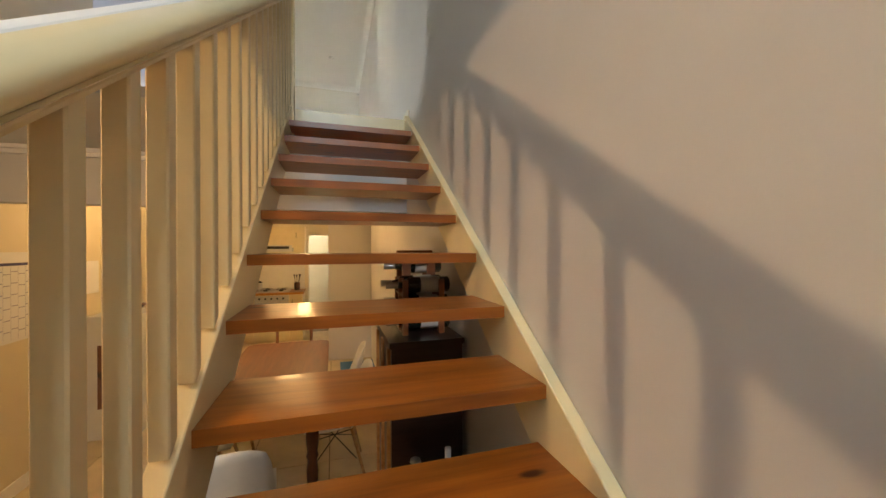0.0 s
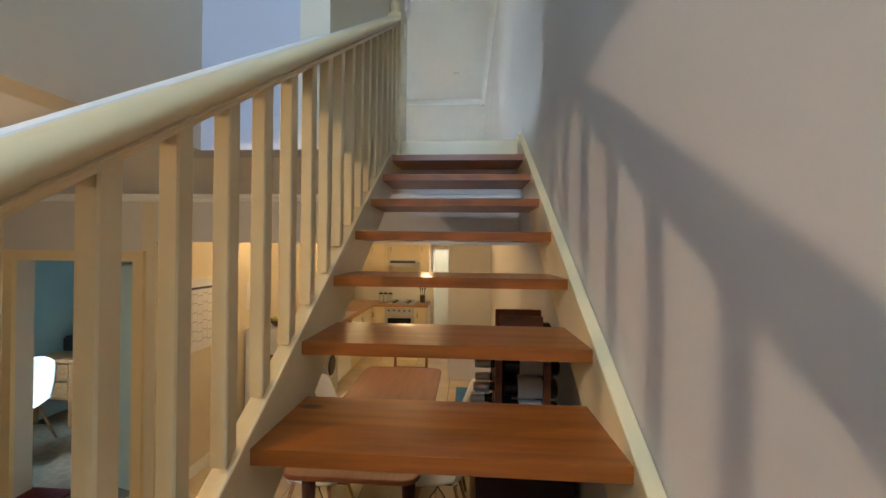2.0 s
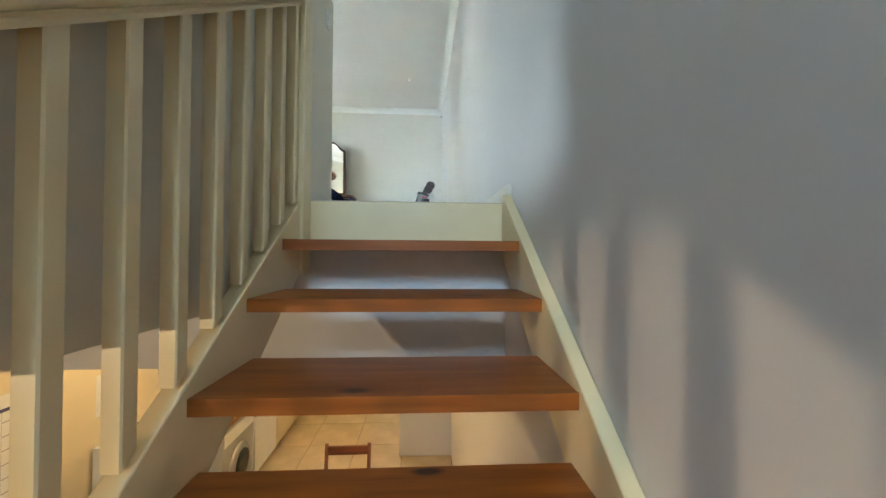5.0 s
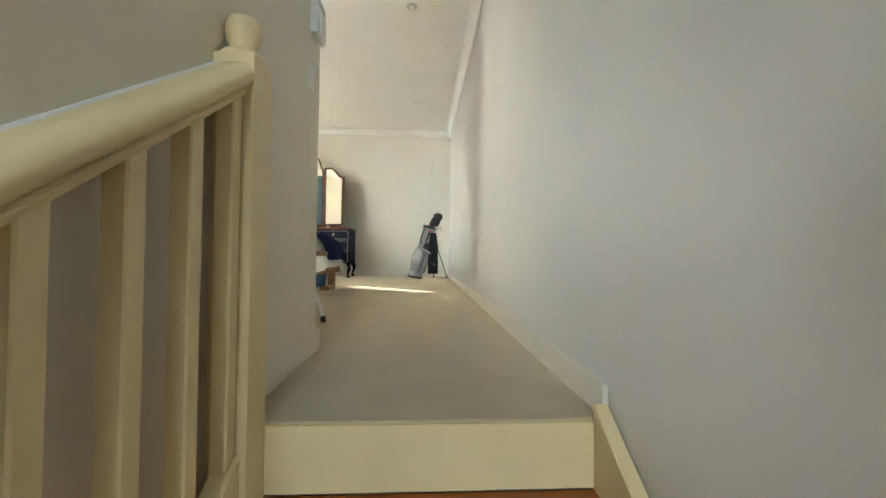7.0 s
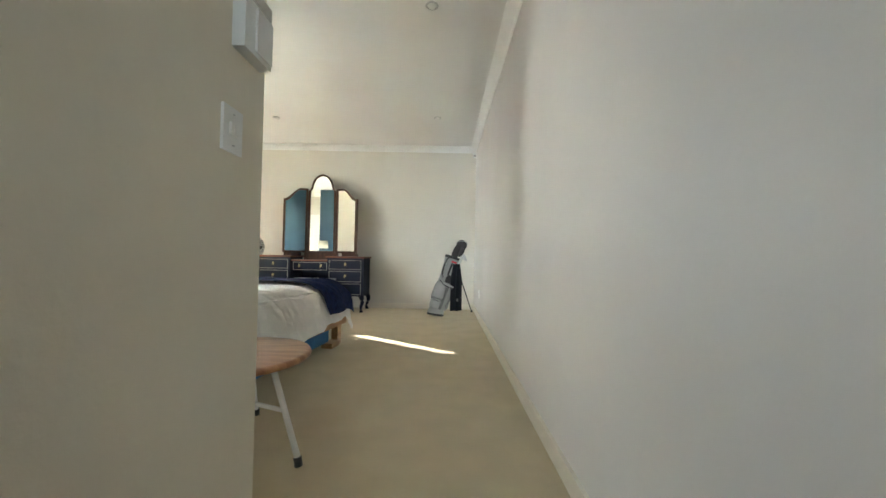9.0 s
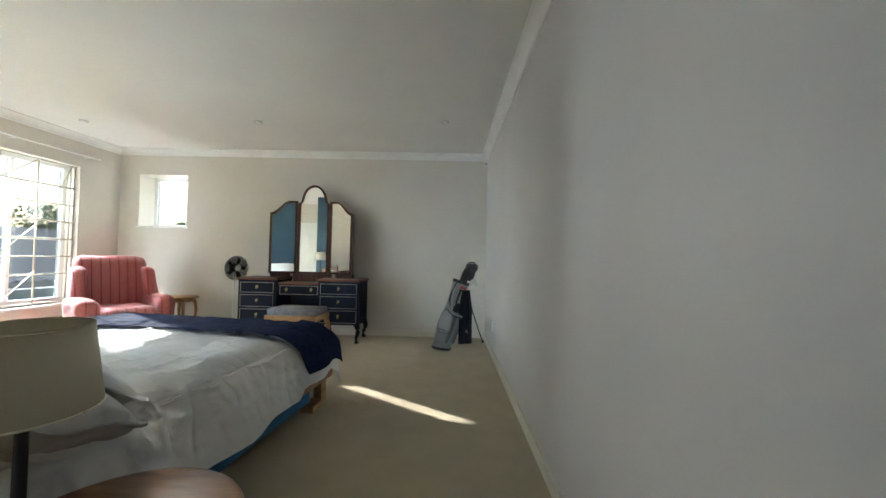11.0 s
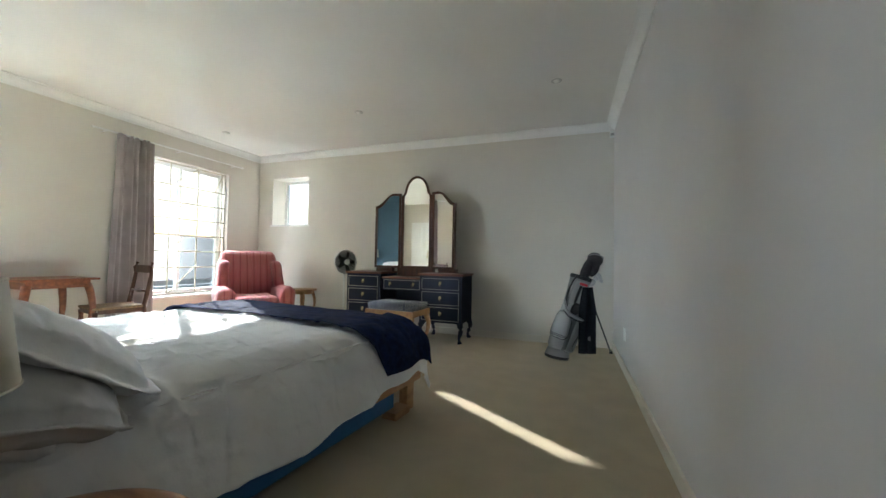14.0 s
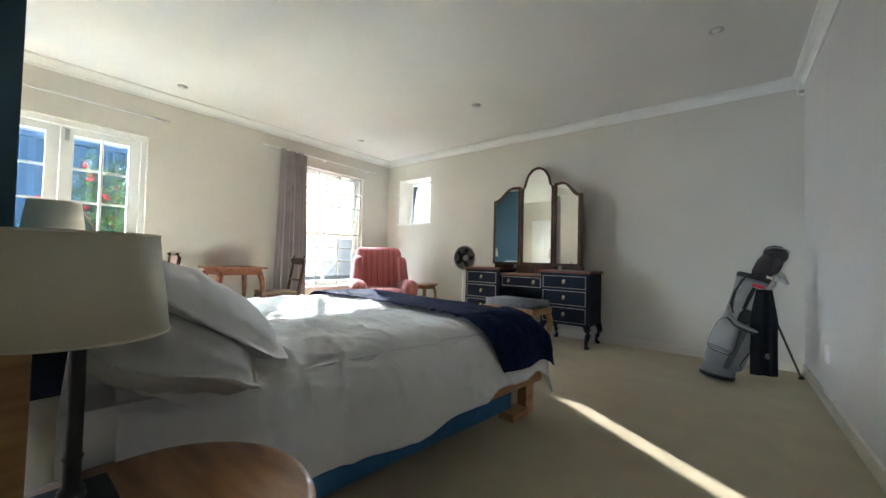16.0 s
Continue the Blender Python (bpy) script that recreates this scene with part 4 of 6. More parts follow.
lathe(bm, [(0.05, -0.035), (0.115, -0.022), (0.128, 0.0), (0.127, 0.012)], seg=36, cap=False)
p = part("back_shell", bm, PLASTIC, head, "white back shell", smooth=True)
p.modifiers.new("thickness", "SOLIDIFY").thickness = 0.004
bm = bmesh.new()
for r in (0.124, 0.106, 0.088, 0.07, 0.052):
    zc = 0.036 - 0.022 * (r / 0.124) ** 2
    pts = [(r * math.cos(k * math.pi / 18), r * math.sin(k * math.pi / 18), zc) for k in range(37)]
    tube(bm, pts, 0.0028, 5)
for k in range(24):
    a = k * math.pi / 12
    tube(bm, [(0.03 * math.cos(a), 0.03 * math.sin(a), 0.036), (0.124 * math.cos(a + 0.25), 0.124 * math.sin(a + 0.25), 0.014)], 0.0024, 4)
part("grille", bm, BLACK, head, smooth=True)
lathed("badge", [(0.03, 0.03), (0.032, 0.036), (0.028, 0.042), (0.004, 0.044)], PLASTIC, head, seg=24, label="white round badge")
for k in range(5):
    bm = bmesh.new()
    a = k * 2 * math.pi / 5
    vs = []
    for rr, wd, zz in ((0.02, 0.012, 0.0), (0.06, 0.032, 0.002), (0.105, 0.04, 0.004)):
        for sg in (-1, 1):
            b = a + sg * wd / rr * 0.5
            vs.append(bm.verts.new((rr * math.cos(b), rr * math.sin(b), zz + sg * 0.006)))
    bm.faces.new((vs[0], vs[1], vs[3], vs[2]))
    bm.faces.new((vs[2], vs[3], vs[5], vs[4]))
    p = part("blade", bm, BLACK, head)
    p.modifiers.new("thickness", "SOLIDIFY").thickness = 0.003

# ---- armchair ----
ac = thing("armchair", "armchair in loose red ikat-patterned cotton cover", "armchair", pose(-4.4, 4.70, 0, 0, 0, 57.5))


def soft_box(name, b, parent, mat, r=0.07, shear=(0, 0), taper=1.0, seed=0.0, label=""):
    bm = bmesh.new()
    box(bm, *b)
    bmesh.ops.bevel(bm, geom=list(bm.edges), offset=r, segments=4, profile=0.5, affect="EDGES", clamp_overlap=True)
    bmesh.ops.subdivide_edges(bm, edges=[e for e in bm.edges if e.calc_length() > 0.12], cuts=5, use_grid_fill=True)
    zc0, zc1 = b[4], b[5]
    xm, ym = (b[0] + b[1]) / 2, (b[2] + b[3]) / 2
    for v in bm.verts:
        k = (v.co.z - zc0) / (zc1 - zc0)
        v.co.x = xm + (v.co.x - xm) * (1 + (taper - 1) * k)
        v.co.x += shear[0] * k
        v.co.y += shear[1] * k
        n = noise.noise_vector((v.co.x * 5 + seed, v.co.y * 5, v.co.z * 5))
        v.co += n * 0.012
    bmesh.ops.recalc_face_normals(bm, faces=bm.faces)
    return part(name, bm, mat, parent, label, smooth=True)


soft_box("back", (-0.4, 0.4, 0.16, 0.4, 0.28, 1.06), ac, IKAT, 0.1, (0, 0.14), 0.84, 1.0)
soft_box("seat_cushion", (-0.25, 0.25, -0.38, 0.24, 0.28, 0.48), ac, IKAT, 0.08, seed=2.0)
for sx in (-1, 1):
    soft_box("arm", (sx * 0.33 - 0.1, sx * 0.33 + 0.1, -0.36, 0.3, 0.12, 0.6), ac, IKAT, 0.095, (sx * 0.03, 0), 1.0, 3.0 + sx)
    soft_box("wing", (sx * 0.345 - 0.065, sx * 0.345 + 0.065, 0.03, 0.34, 0.52, 0.93), ac, IKAT, 0.064, (-sx * 0.03, 0.15), 1.0, 5.0 + sx)
soft_box("skirt", (-0.4, 0.4, -0.37, 0.4, 0.03, 0.32), ac, IKAT, 0.04, seed=8.0)
for sx in (-0.33, 0.33):
    for y in (-0.3, 0.33):
        lathed("foot", [(0.025, 0), (0.03, 0.05)], WALNUT, ac, (sx, y, 0))

sd = thing("side_table", "small round wooden side table beside armchair", "side table", pose(-4.1, 5.27, 0))
lathed("tabletop", [(0.19, 0.505), (0.2, 0.512), (0.2, 0.525), (0.19, 0.53)], OAK, sd, seg=32)
lathed("apron", [(0.14, 0.46), (0.14, 0.505)], OAK, sd, seg=24)
for k in range(4):
    a = 0.785 + k * math.pi / 2
    cabriole("leg", 0.13 * math.cos(a), 0.13 * math.sin(a), 0.5, OAK, sd, math.cos(a), math.sin(a), 0.018)

# ---- small table and chairs by the wall ----
ct = thing("side_table", "red-brown wooden table with curved legs against wall", "table", pose(-5.02, 2.9, 0))
bx("tabletop", (-0.27, 0.28, -0.22, 0.32, 0.737, 0.757), WOOD, ct, bevel=0.006)
bx("apron", (-0.22, 0.23, -0.17, 0.27, 0.67, 0.737), WOOD, ct)
for sx in (-0.205, 0.215):
    for sy in (-0.155, 0.255):
        cabriole("leg", sx, sy, 0.7, WOOD, ct, 0.8 if sx > 0 else -0.8, 0.8 if sy > 0 else -0.8, 0.026)


def dark_chair(m):
    c = thing("wooden_chair", "dark wooden chair with scrolled back and woven cane seat", "chair", m, "dark wooden chairs")
    for sx in (-0.2, 0.2):
        rod("back_post", [(sx, 0.2, 0.0), (sx, 0.19, 0.25), (sx, 0.18, 0.45), (sx, 0.21, 0.62), (sx, 0.235, 0.78), (sx, 0.225, 0.85), (sx, 0.245, 0.9)], [0.018, 0.02, 0.022, 0.02, 0.018, 0.018, 0.02], WALNUT, c)
        lathed("front_leg", [(0.014, 0.0), (0.018, 0.05), (0.015, 0.1), (0.022, 0.3), (0.018, 0.36), (0.024, 0.42)], WALNUT, c, (sx, -0.2, 0))
        bx("side_rail", (sx - 0.015, sx + 0.015, -0.18, 0.17, 0.4, 0.44), WALNUT, c)
    bx("front_rail", (-0.19, 0.19, -0.215, -0.185, 0.4, 0.44), WALNUT, c)
    bx("seat", (-0.215, 0.215, -0.22, 0.18, 0.44, 0.462), CANE, c, "woven cane seat", bevel=0.006)
    bx("crest_rail", (-0.2, 0.2, 0.222, 0.242, 0.79, 0.87), WALNUT, c, bevel=0.008)
    rod("cross_rail", [(-0.2, 0.2, 0.6), (-0.06, 0.2, 0.6), (0, 0.2, 0.6), (0.06, 0.2, 0.6), (0.2, 0.2, 0.6)], [0.01, 0.012, 0.022, 0.012, 0.01], WALNUT, c)
    rod("stretcher", [(-0.2, -0.2, 0.2), (0.2, -0.2, 0.2)], 0.01, WALNUT, c)
    return c


CANE = material("woven_cane", (0.24, 0.16, 0.08), 0.7, scale=60, vary=0.4, bump=0.6, bscale=120)
dc = dark_chair(pose(-4.9, 3.43, 0, 0, 0, -12))
copy_thing(dc, pose(-4.96, 2.6, 0, 0, 0, 175))

# ---- golf bag ----
gb = thing("golf_bag", "white and grey golf stand bag leaning on its legs", "golf bag", pose(-0.6, 4.87, 0, 0, 0, 20))
body = new("bag_body")
body.parent = gb
body.matrix_local = pose(0.0, 0, 0.03, 0, 17.5, 0) @ Matrix.Diagonal((0.86, 0.86, 0.98, 1))
HEADCOVER = material("dark_head_cover", (0.03, 0.024, 0.026), 0.7, scale=20, vary=0.3, bump=0.3)


def oval(bm, prof, kx=1.0, ky=0.85, seg=28, cap=True, rib=0.0):
    """Rings of an oval tube; each row of the profile is (radius, height, shift along x)."""
    rings = []
    for r, z, sx in prof:
        rings.append([bm.verts.new((sx + r * kx * math.cos(2 * math.pi * i / seg) * (1 + rib * math.sin(10 * math.pi * i / seg + z * 9)), r * ky * math.sin(2 * math.pi * i / seg), z)) for i in range(seg)])
    for a, b in zip(rings, rings[1:]):
        for i in range(seg):
            bm.faces.new((a[i], a[(i + 1) % seg], b[(i + 1) % seg], b[i]))
    if cap:
        bm.faces.new(rings[0][::-1])
        bm.faces.new(rings[-1])


def puffed(name, w, d, h, mat, m, parent, label="", top=0.75, power=0.5):
    """A stuffed pocket: flat back, bulging front, arched top."""
    bm = bmesh.new()
    nu, nv = 22, 16
    g = []
    for j in range(nv + 1):
        v = -math.pi / 2 + math.pi * j / nv
        row = []
        for i in range(nu):
            u = 2 * math.pi * i / nu
            sg = lambda c, p: math.copysign(abs(c) ** p, c)
            z = sg(math.sin(v), power)
            k = 1 + (top - 1) * (z + 1) / 2
            row.append(bm.verts.new((w / 2 * k * sg(math.cos(v), power) * sg(math.cos(u), power), d / 2 * sg(math.cos(v), power) * sg(math.sin(u), 0.7), h / 2 * z)))
        g.append(row)
    for a, b in zip(g, g[1:]):
        for i in range(nu):
            bm.faces.new((a[i], a[(i + 1) % nu], b[(i + 1) % nu], b[i]))
    bmesh.ops.remove_doubles(bm, verts=bm.verts, dist=0.0005)
    ob = part(name, bm, mat, parent, label, smooth=True)
    ob.matrix_local = m
    return ob


bm = bmesh.new()
oval(bm, [(0.112, 0.07, -0.005), (0.13, 0.12, -0.01), (0.137, 0.25, -0.01), (0.134, 0.38, -0.005), (0.122, 0.47, 0.0), (0.112, 0.56, 0.0), (0.113, 0.68, 0.0), (0.122, 0.79, 0.0), (0.126, 0.83, 0.0)], rib=0.012)
part("shell", bm, BAGWHITE, body, smooth=True)
bm = bmesh.new()
oval(bm, [(0.124, 0.828, 0), (0.131, 0.832, 0), (0.133, 0.862, 0), (0.127, 0.868, 0), (0.112, 0.862, 0), (0.108, 0.83, 0)], cap=False)
part("collar", bm, BLACK, body, "black moulded collar", smooth=True)
bm = bmesh.new()
oval(bm, [(0.118, 0.03, 0), (0.135, 0.036, 0), (0.138, 0.06, 0), (0.13, 0.1, 0.006), (0.115, 0.15, 0.02), (0.1, 0.17, 0.03)])
part("base", bm, BAGWHITE, gb, "white moulded base", smooth=True).matrix_local = pose(0, 0, 0.0, 0, 9, 0) @ Matrix.Diagonal((0.86, 0.86, 1, 1))
bm = bmesh.new()
oval(bm, [(0.122, 0.02, 0), (0.136, 0.022, 0), (0.141, 0.034, 0), (0.139, 0.05, 0), (0.13, 0.054, 0)])
part("sole", bm, BLACK, gb, "black rubber sole", smooth=True).matrix_local = pose(0, 0, 0.0, 0, 9, 0) @ Matrix.Diagonal((0.86, 0.86, 1, 1))
# ball pocket with dark piping and a double zip line
PM = pose(-0.085, -0.1, 0.335, 0, 0, -34)
bp_ = puffed("ball_pocket", 0.215, 0.13, 0.27, BAGWHITE, PM, body, "white zipped ball pocket with dark piping", 0.78)
rim = []
for q in range(33):
    a = 2 * math.pi * q / 32
    c, sn_ = math.cos(a), math.sin(a)
    zz = math.copysign(abs(sn_) ** 0.5, sn_)
    rim.append((0.109 * (1 - 0.11 * (zz + 1)) * math.copysign(abs(c) ** 0.5, c), -0.014, 0.137 * zz))
rod("piping", rim, 0.0045, BLACK, bp_, 6)
for zz in (-0.098, -0.112):
    rod("zip", [(-0.095, -0.036, zz), (-0.06, -0.061, zz), (0.0, -0.066, zz), (0.06, -0.061, zz), (0.095, -0.036, zz)], 0.003, BLACK, bp_, 6)
# side panel with its slanting dark band
puffed("side_pocket", 0.15, 0.1, 0.36, BAGWHITE, pose(0.075, -0.078, 0.27, 0, 0, 22), body, "pale side pocket", 0.8)
rod("side_band", [(0.0, -0.126, 0.09), (0.005, -0.138, 0.2), (0.012, -0.138, 0.32), (0.03, -0.128, 0.44), (0.035, -0.118, 0.5)], [0.022, 0.025, 0.024, 0.022, 0.02], BAGGREY, body, 10, "dark grey slanting band", 0.35)
rod("pocket_cord", [(0.105, -0.13, 0.12), (0.085, -0.14, 0.16), (0.1, -0.137, 0.22), (0.12, -0.125, 0.27)], 0.004, BLACK, body, 6)
puffed("upper_pocket", 0.165, 0.07, 0.27, BAGWHITE, pose(-0.02, -0.088, 0.685, 0, 0, -8), body, "white upper pocket", 0.95, 0.35)
rod("upper_stripe", [(-0.035, -0.126, 0.58), (-0.03, -0.128, 0.68), (-0.02, -0.126, 0.765)], [0.015, 0.017, 0.015], BLACK, body, 8, "", 0.3)
puffed("dark_pocket", 0.16, 0.06, 0.13, BLACK, pose(0.03, -0.1, 0.53, 0, 0, 8), body, "black mesh pocket", 0.9)
bx("tag_border", (-0.052, 0.052, -0.006, 0.0, -0.02, 0.02), BAGWHITE, body, "", 0.002).matrix_local = pose(0.0, -0.124, 0.785, 0, 0, -6)
bx("name_tag", (-0.044, 0.044, -0.009, -0.005, -0.012, 0.012), REDINK, body, "small dark red tag", 0.002).matrix_local = pose(0.0, -0.124, 0.785, 0, 0, -6)
rod("strap", [(-0.1, -0.07, 0.62), (-0.135, -0.115, 0.56), (-0.125, -0.155, 0.5), (-0.07, -0.17, 0.465), (0.02, -0.165, 0.45), (0.1, -0.135, 0.445), (0.16, -0.08, 0.46)], [0.016, 0.024, 0.028, 0.03, 0.028, 0.024, 0.012], BAGWHITE, body, 12, "padded white shoulder strap", 0.5)
rod("strap_trim", [(-0.138, -0.14, 0.485), (-0.08, -0.178, 0.437), (0.02, -0.176, 0.422), (0.1, -0.145, 0.42)], 0.006, BLACK, body, 6)
rod("strap_webbing", [(-0.085, -0.08, 0.86), (-0.12, -0.1, 0.79), (-0.14, -0.11, 0.7), (-0.14, -0.12, 0.6), (-0.11, -0.15, 0.53)], [0.012, 0.014, 0.012, 0.014, 0.012], BLACK, body, 8, "", 0.5)
rod("carry_handle", [(-0.06, -0.1, 0.85), (-0.03, -0.125, 0.875), (0.02, -0.125, 0.875), (0.05, -0.1, 0.85)], 0.008, BLACK, body, 6)
# clubs and covers
for cx, cy, l, tx, ty in ((0.05, 0.03, 0.95, 0.05, 0.02), (0.07, -0.02, 0.93, 0.06, -0.02), (0.04, -0.05, 0.92, 0.07, -0.04)):
    rod("club_shaft", [(cx, cy, 0.5), (cx + tx, cy + ty, l)], 0.006, STEEL, body, 6)
for c, rr, nm in (((0.03, 0.0, 0.95), (0.062, 0.06, 0.13), "cover_sleeve"), ((0.09, 0.01, 1.075), (0.09, 0.075, 0.075), "head_cover"), ((0.1, -0.03, 0.98), (0.05, 0.05, 0.09), "head_cover")):
    bm = bmesh.new()
    bmesh.ops.create_icosphere(bm, subdivisions=3, radius=1, matrix=Matrix.Translation(c) @ Matrix.Rotation(0.12, 4, "Y") @ Matrix.Diagonal((*rr, 1)))
    for v in bm.verts:
        v.co += 0.006 * noise.noise_vector(v.co * 18)
    part(nm, bm, HEADCOVER, body, "dark padded club cover", smooth=True)
bm = bmesh.new()
tube(bm, [(0.09 + 0.08 * math.cos(a), -0.066 * abs(math.sin(a)) - 0.005, 1.1 + 0.025 * math.sin(a)) for a in [math.pi * q / 12 for q in range(13)]], 0.005, 6)
part("cover_band", bm, BAGWHITE, body, "pale band on the club cover", smooth=True)
for c, rr in (((0.2, 0.02, 0.93), (0.045, 0.018, 0.022)), ((0.21, -0.03, 0.89), (0.042, 0.016, 0.02)), ((0.13, -0.07, 0.89), (0.036, 0.016, 0.02)), ((0.12, -0.05, 0.83), (0.03, 0.02, 0.045))):
    bm = bmesh.new()
    bmesh.ops.create_icosphere(bm, subdivisions=2, radius=1, matrix=Matrix.Translation(c) @ Matrix.Rotation(0.5, 4, "Y") @ Matrix.Diagonal((*rr, 1)))
    part("club_head", bm, STEEL, body, smooth=True)
# towel: hangs straight down in soft folds
bm = bmesh.new()
n = 18
rows = []
for j in range(19):
    v = j / 18
    w = 0.1 + 0.075 * min(1, v * 3.0)
    x0 = 0.275 - 0.01 * (1 - v)
    rows.append([bm.verts.new((x0 + w * (i / n - 0.5), -0.1 + 0.014 * math.sin(i * 0.8 + v) * (1.2 - 0.6 * v) - 0.02 * (1 - v), 0.74 - 0.65 * v)) for i in range(n + 1)])
for a, b in zip(rows, rows[1:]):
    for i in range(n):
        bm.faces.new((a[i], a[i + 1], b[i + 1], b[i]))
tw = part("towel", bm, TOWEL, gb, "black towel hanging from the bag", smooth=True)
tw.modifiers.new("thickness", "SOLIDIFY").thickness = 0.012
bm = bmesh.new()
lathe(bm, [(0.022, -0.001), (0.022, 0.001)], seg=18)
bmesh.ops.rotate(bm, verts=bm.verts, matrix=Matrix.Rotation(radians(90), 3, "X"))
bmesh.ops.translate(bm, verts=bm.verts, vec=(0.29, -0.122, 0.24))
part("towel_badge", bm, BAGGREY, tw, "round grey badge")
rod("stand_leg", [(0.33, 0.09, 0.76), (0.685, 0.273, 0.005)], 0.008, BLACK, gb, 8)
rod("stand_leg", [(0.34, 0.1, 0.76), (0.5, 0.42, 0.005)], 0.008, BLACK, gb, 8)
rod("stand_bracket", [(0.25, 0.02, 0.8), (0.34, 0.09, 0.74)], 0.014, BLACK, gb, 8)
for fx, fy in ((0.685, 0.273), (0.5, 0.42)):
    lathed("leg_foot", [(0.022, 0.0), (0.018, 0.012), (0.009, 0.03)], BLACK, gb, (fx, fy, 0), 10)


# ---- dining space under the stairs ----
TABLEWOOD = material("dining_table_wood", (0.18, 0.052, 0.015), 0.42, scale=4, bump=0.03, stretch=(9, 0.8, 9), color2=(0.13, 0.036, 0.011), lo=0.3, hi=0.7)
tb = thing("dining_table", "long red-brown wooden dining table with turned legs", "dining table", pose(-1.005, 0.325, FL))
bm = bmesh.new()
box(bm, -0.385, 0.385, -0.925, 0.925, 0.728, 0.756)
bmesh.ops.bevel(bm, geom=[e for e in bm.edges if abs(e.verts[0].co.z - e.verts[1].co.z) > 0.01], offset=0.09, segments=6, profile=0.5, affect="EDGES")
part("tabletop", bm, TABLEWOOD, tb, bevel=0.006)
for b in ((-0.3, 0.3, -0.74, -0.71, 0.63, 0.728), (-0.3, 0.3, 0.71, 0.74, 0.63, 0.728), (-0.33, -0.3, -0.74, 0.74, 0.63, 0.728), (0.3, 0.33, -0.74, 0.74, 0.63, 0.728)):
    bx("apron", b, WOOD, tb)
for sx in (-0.3, 0.3):
    for sy in (-0.71, 0.71):
        lathed("leg", [(0.02, 0), (0.026, 0.03), (0.02, 0.07), (0.03, 0.2), (0.036, 0.33), (0.028, 0.4), (0.038, 0.42), (0.03, 0.45), (0.038, 0.5), (0.04, 0.63)], WALNUT, tb, (sx, sy, 0))


def shell_chair(m):
    c = thing("shell_chair", "white moulded shell chair on wooden dowel legs", "chair", m, "white dining chairs")
    bm = bmesh.new()
    g = []
    for j in range(15):
        v = j / 14
        row = []
        for i in range(13):
            u = i / 12 * 2 - 1
            if v < 0.5:
                yy, zz = 0.22 - 0.84 * v * 0.95, 0.44 - 0.03 * math.sin(v * 2 * math.pi)
                wd = 0.235
                zz += 0.06 * abs(u) ** 3 * (v * 1.6)
            else:
                k = (v - 0.5) * 2
                yy, zz = -0.18 - 0.07 * math.sin(k * 1.5) - 0.03 * k, 0.43 + 0.4 * k
                wd = 0.235 - 0.045 * k ** 2
                yy += 0.09 * abs(u) ** 2.4 * (1 - 0.55 * k)
                if k > 0.75:
                    zz -= 0.05 * abs(u) ** 3 * (k - 0.75) * 4
            row.append(bm.verts.new((u * wd, yy, zz)))
        g.append(row)
    for a, b in zip(g, g[1:]):
        for i in range(12):
            bm.faces.new((a[i], a[i + 1], b[i + 1], b[i]))
    sh = part("shell", bm, PLASTIC, c, smooth=True)
    sh.modifiers.new("thickness", "SOLIDIFY").thickness = 0.006
    for sx in (-1, 1):
        for sy in (-1, 1):
            rod("leg", [(sx * 0.12, sy * 0.11 + 0.01, 0.42), (sx * 0.22, sy * 0.21, 0.0)], [0.014, 0.01], OAK, c)
        rod("brace", [(sx * 0.13, -0.12, 0.38), (-sx * 0.18, 0.16, 0.18)], 0.004, BLACK, c, 6)
        rod("brace", [(sx * 0.13, 0.13, 0.38), (-sx * 0.18, -0.14, 0.18)], 0.004, BLACK, c, 6)
    return c


sc = shell_chair(pose(-1.43, 0.05, FL, 0, 0, -90))
for x, y, a in ((-1.43, 0.7, -84), (-0.56, 0.1, 92), (-0.56, 0.72, 86), (-1.1, -0.75, 8)):
    copy_thing(sc, pose(x, y, FL, 0, 0, a))
wc = thing("wooden_chair", "red-brown wooden chair at the table end", "chair", pose(-1.0, 1.42, FL, 0, 0, 180))
bx("seat", (-0.2, 0.2, -0.2, 0.2, 0.43, 0.455), WOOD, wc)
for sx in (-0.18, 0.18):
    rod("back_post", [(sx, -0.18, 0), (sx, -0.18, 0.45), (sx, -0.23, 0.88)], 0.016, WOOD, wc)
    rod("front_leg", [(sx, 0.18, 0), (sx, 0.18, 0.43)], 0.016, WOOD, wc)
for z in (0.6, 0.82):
    bx("back_rail", (-0.18, 0.18, -0.235 + (0.025 if z < 0.7 else 0), -0.215 + (0.025 if z < 0.7 else 0), z - 0.03, z + 0.04), WOOD, wc)

# ---- shelf units with wine under the stairs ----
SHELFTOP = -1.4
ua = thing("tall_shelf", "tall dark brown shelf unit under the stairs", "shelf")
bx("carcass", (-0.345, -0.03, -1.3, -0.86, FL, SHELFTOP - 0.026), DARKBROWN, ua)
bx("top", (-0.355, -0.025, -1.315, -0.85, SHELFTOP - 0.025, SHELFTOP), DARKBROWN, ua)
for y in (-1.27, -1.08, -0.89):
    bx("upright", (-0.36, -0.346, y - 0.012, y + 0.012, FL + 0.01, SHELFTOP - 0.03), OAK, ua)
ub = thing("low_shelf", "low dark brown bookshelf under the stairs", "shelf")
bx("top", (-0.41, -0.025, -2.0, -1.34, -2.02, -1.995), DARKBROWN, ub)
bx("back", (-0.05, -0.03, -1.99, -1.35, FL, -2.02), DARKBROWN, ub)
bx("plinth", (-0.4, -0.05, -1.99, -1.35, FL, FL + 0.05), DARKBROWN, ub)
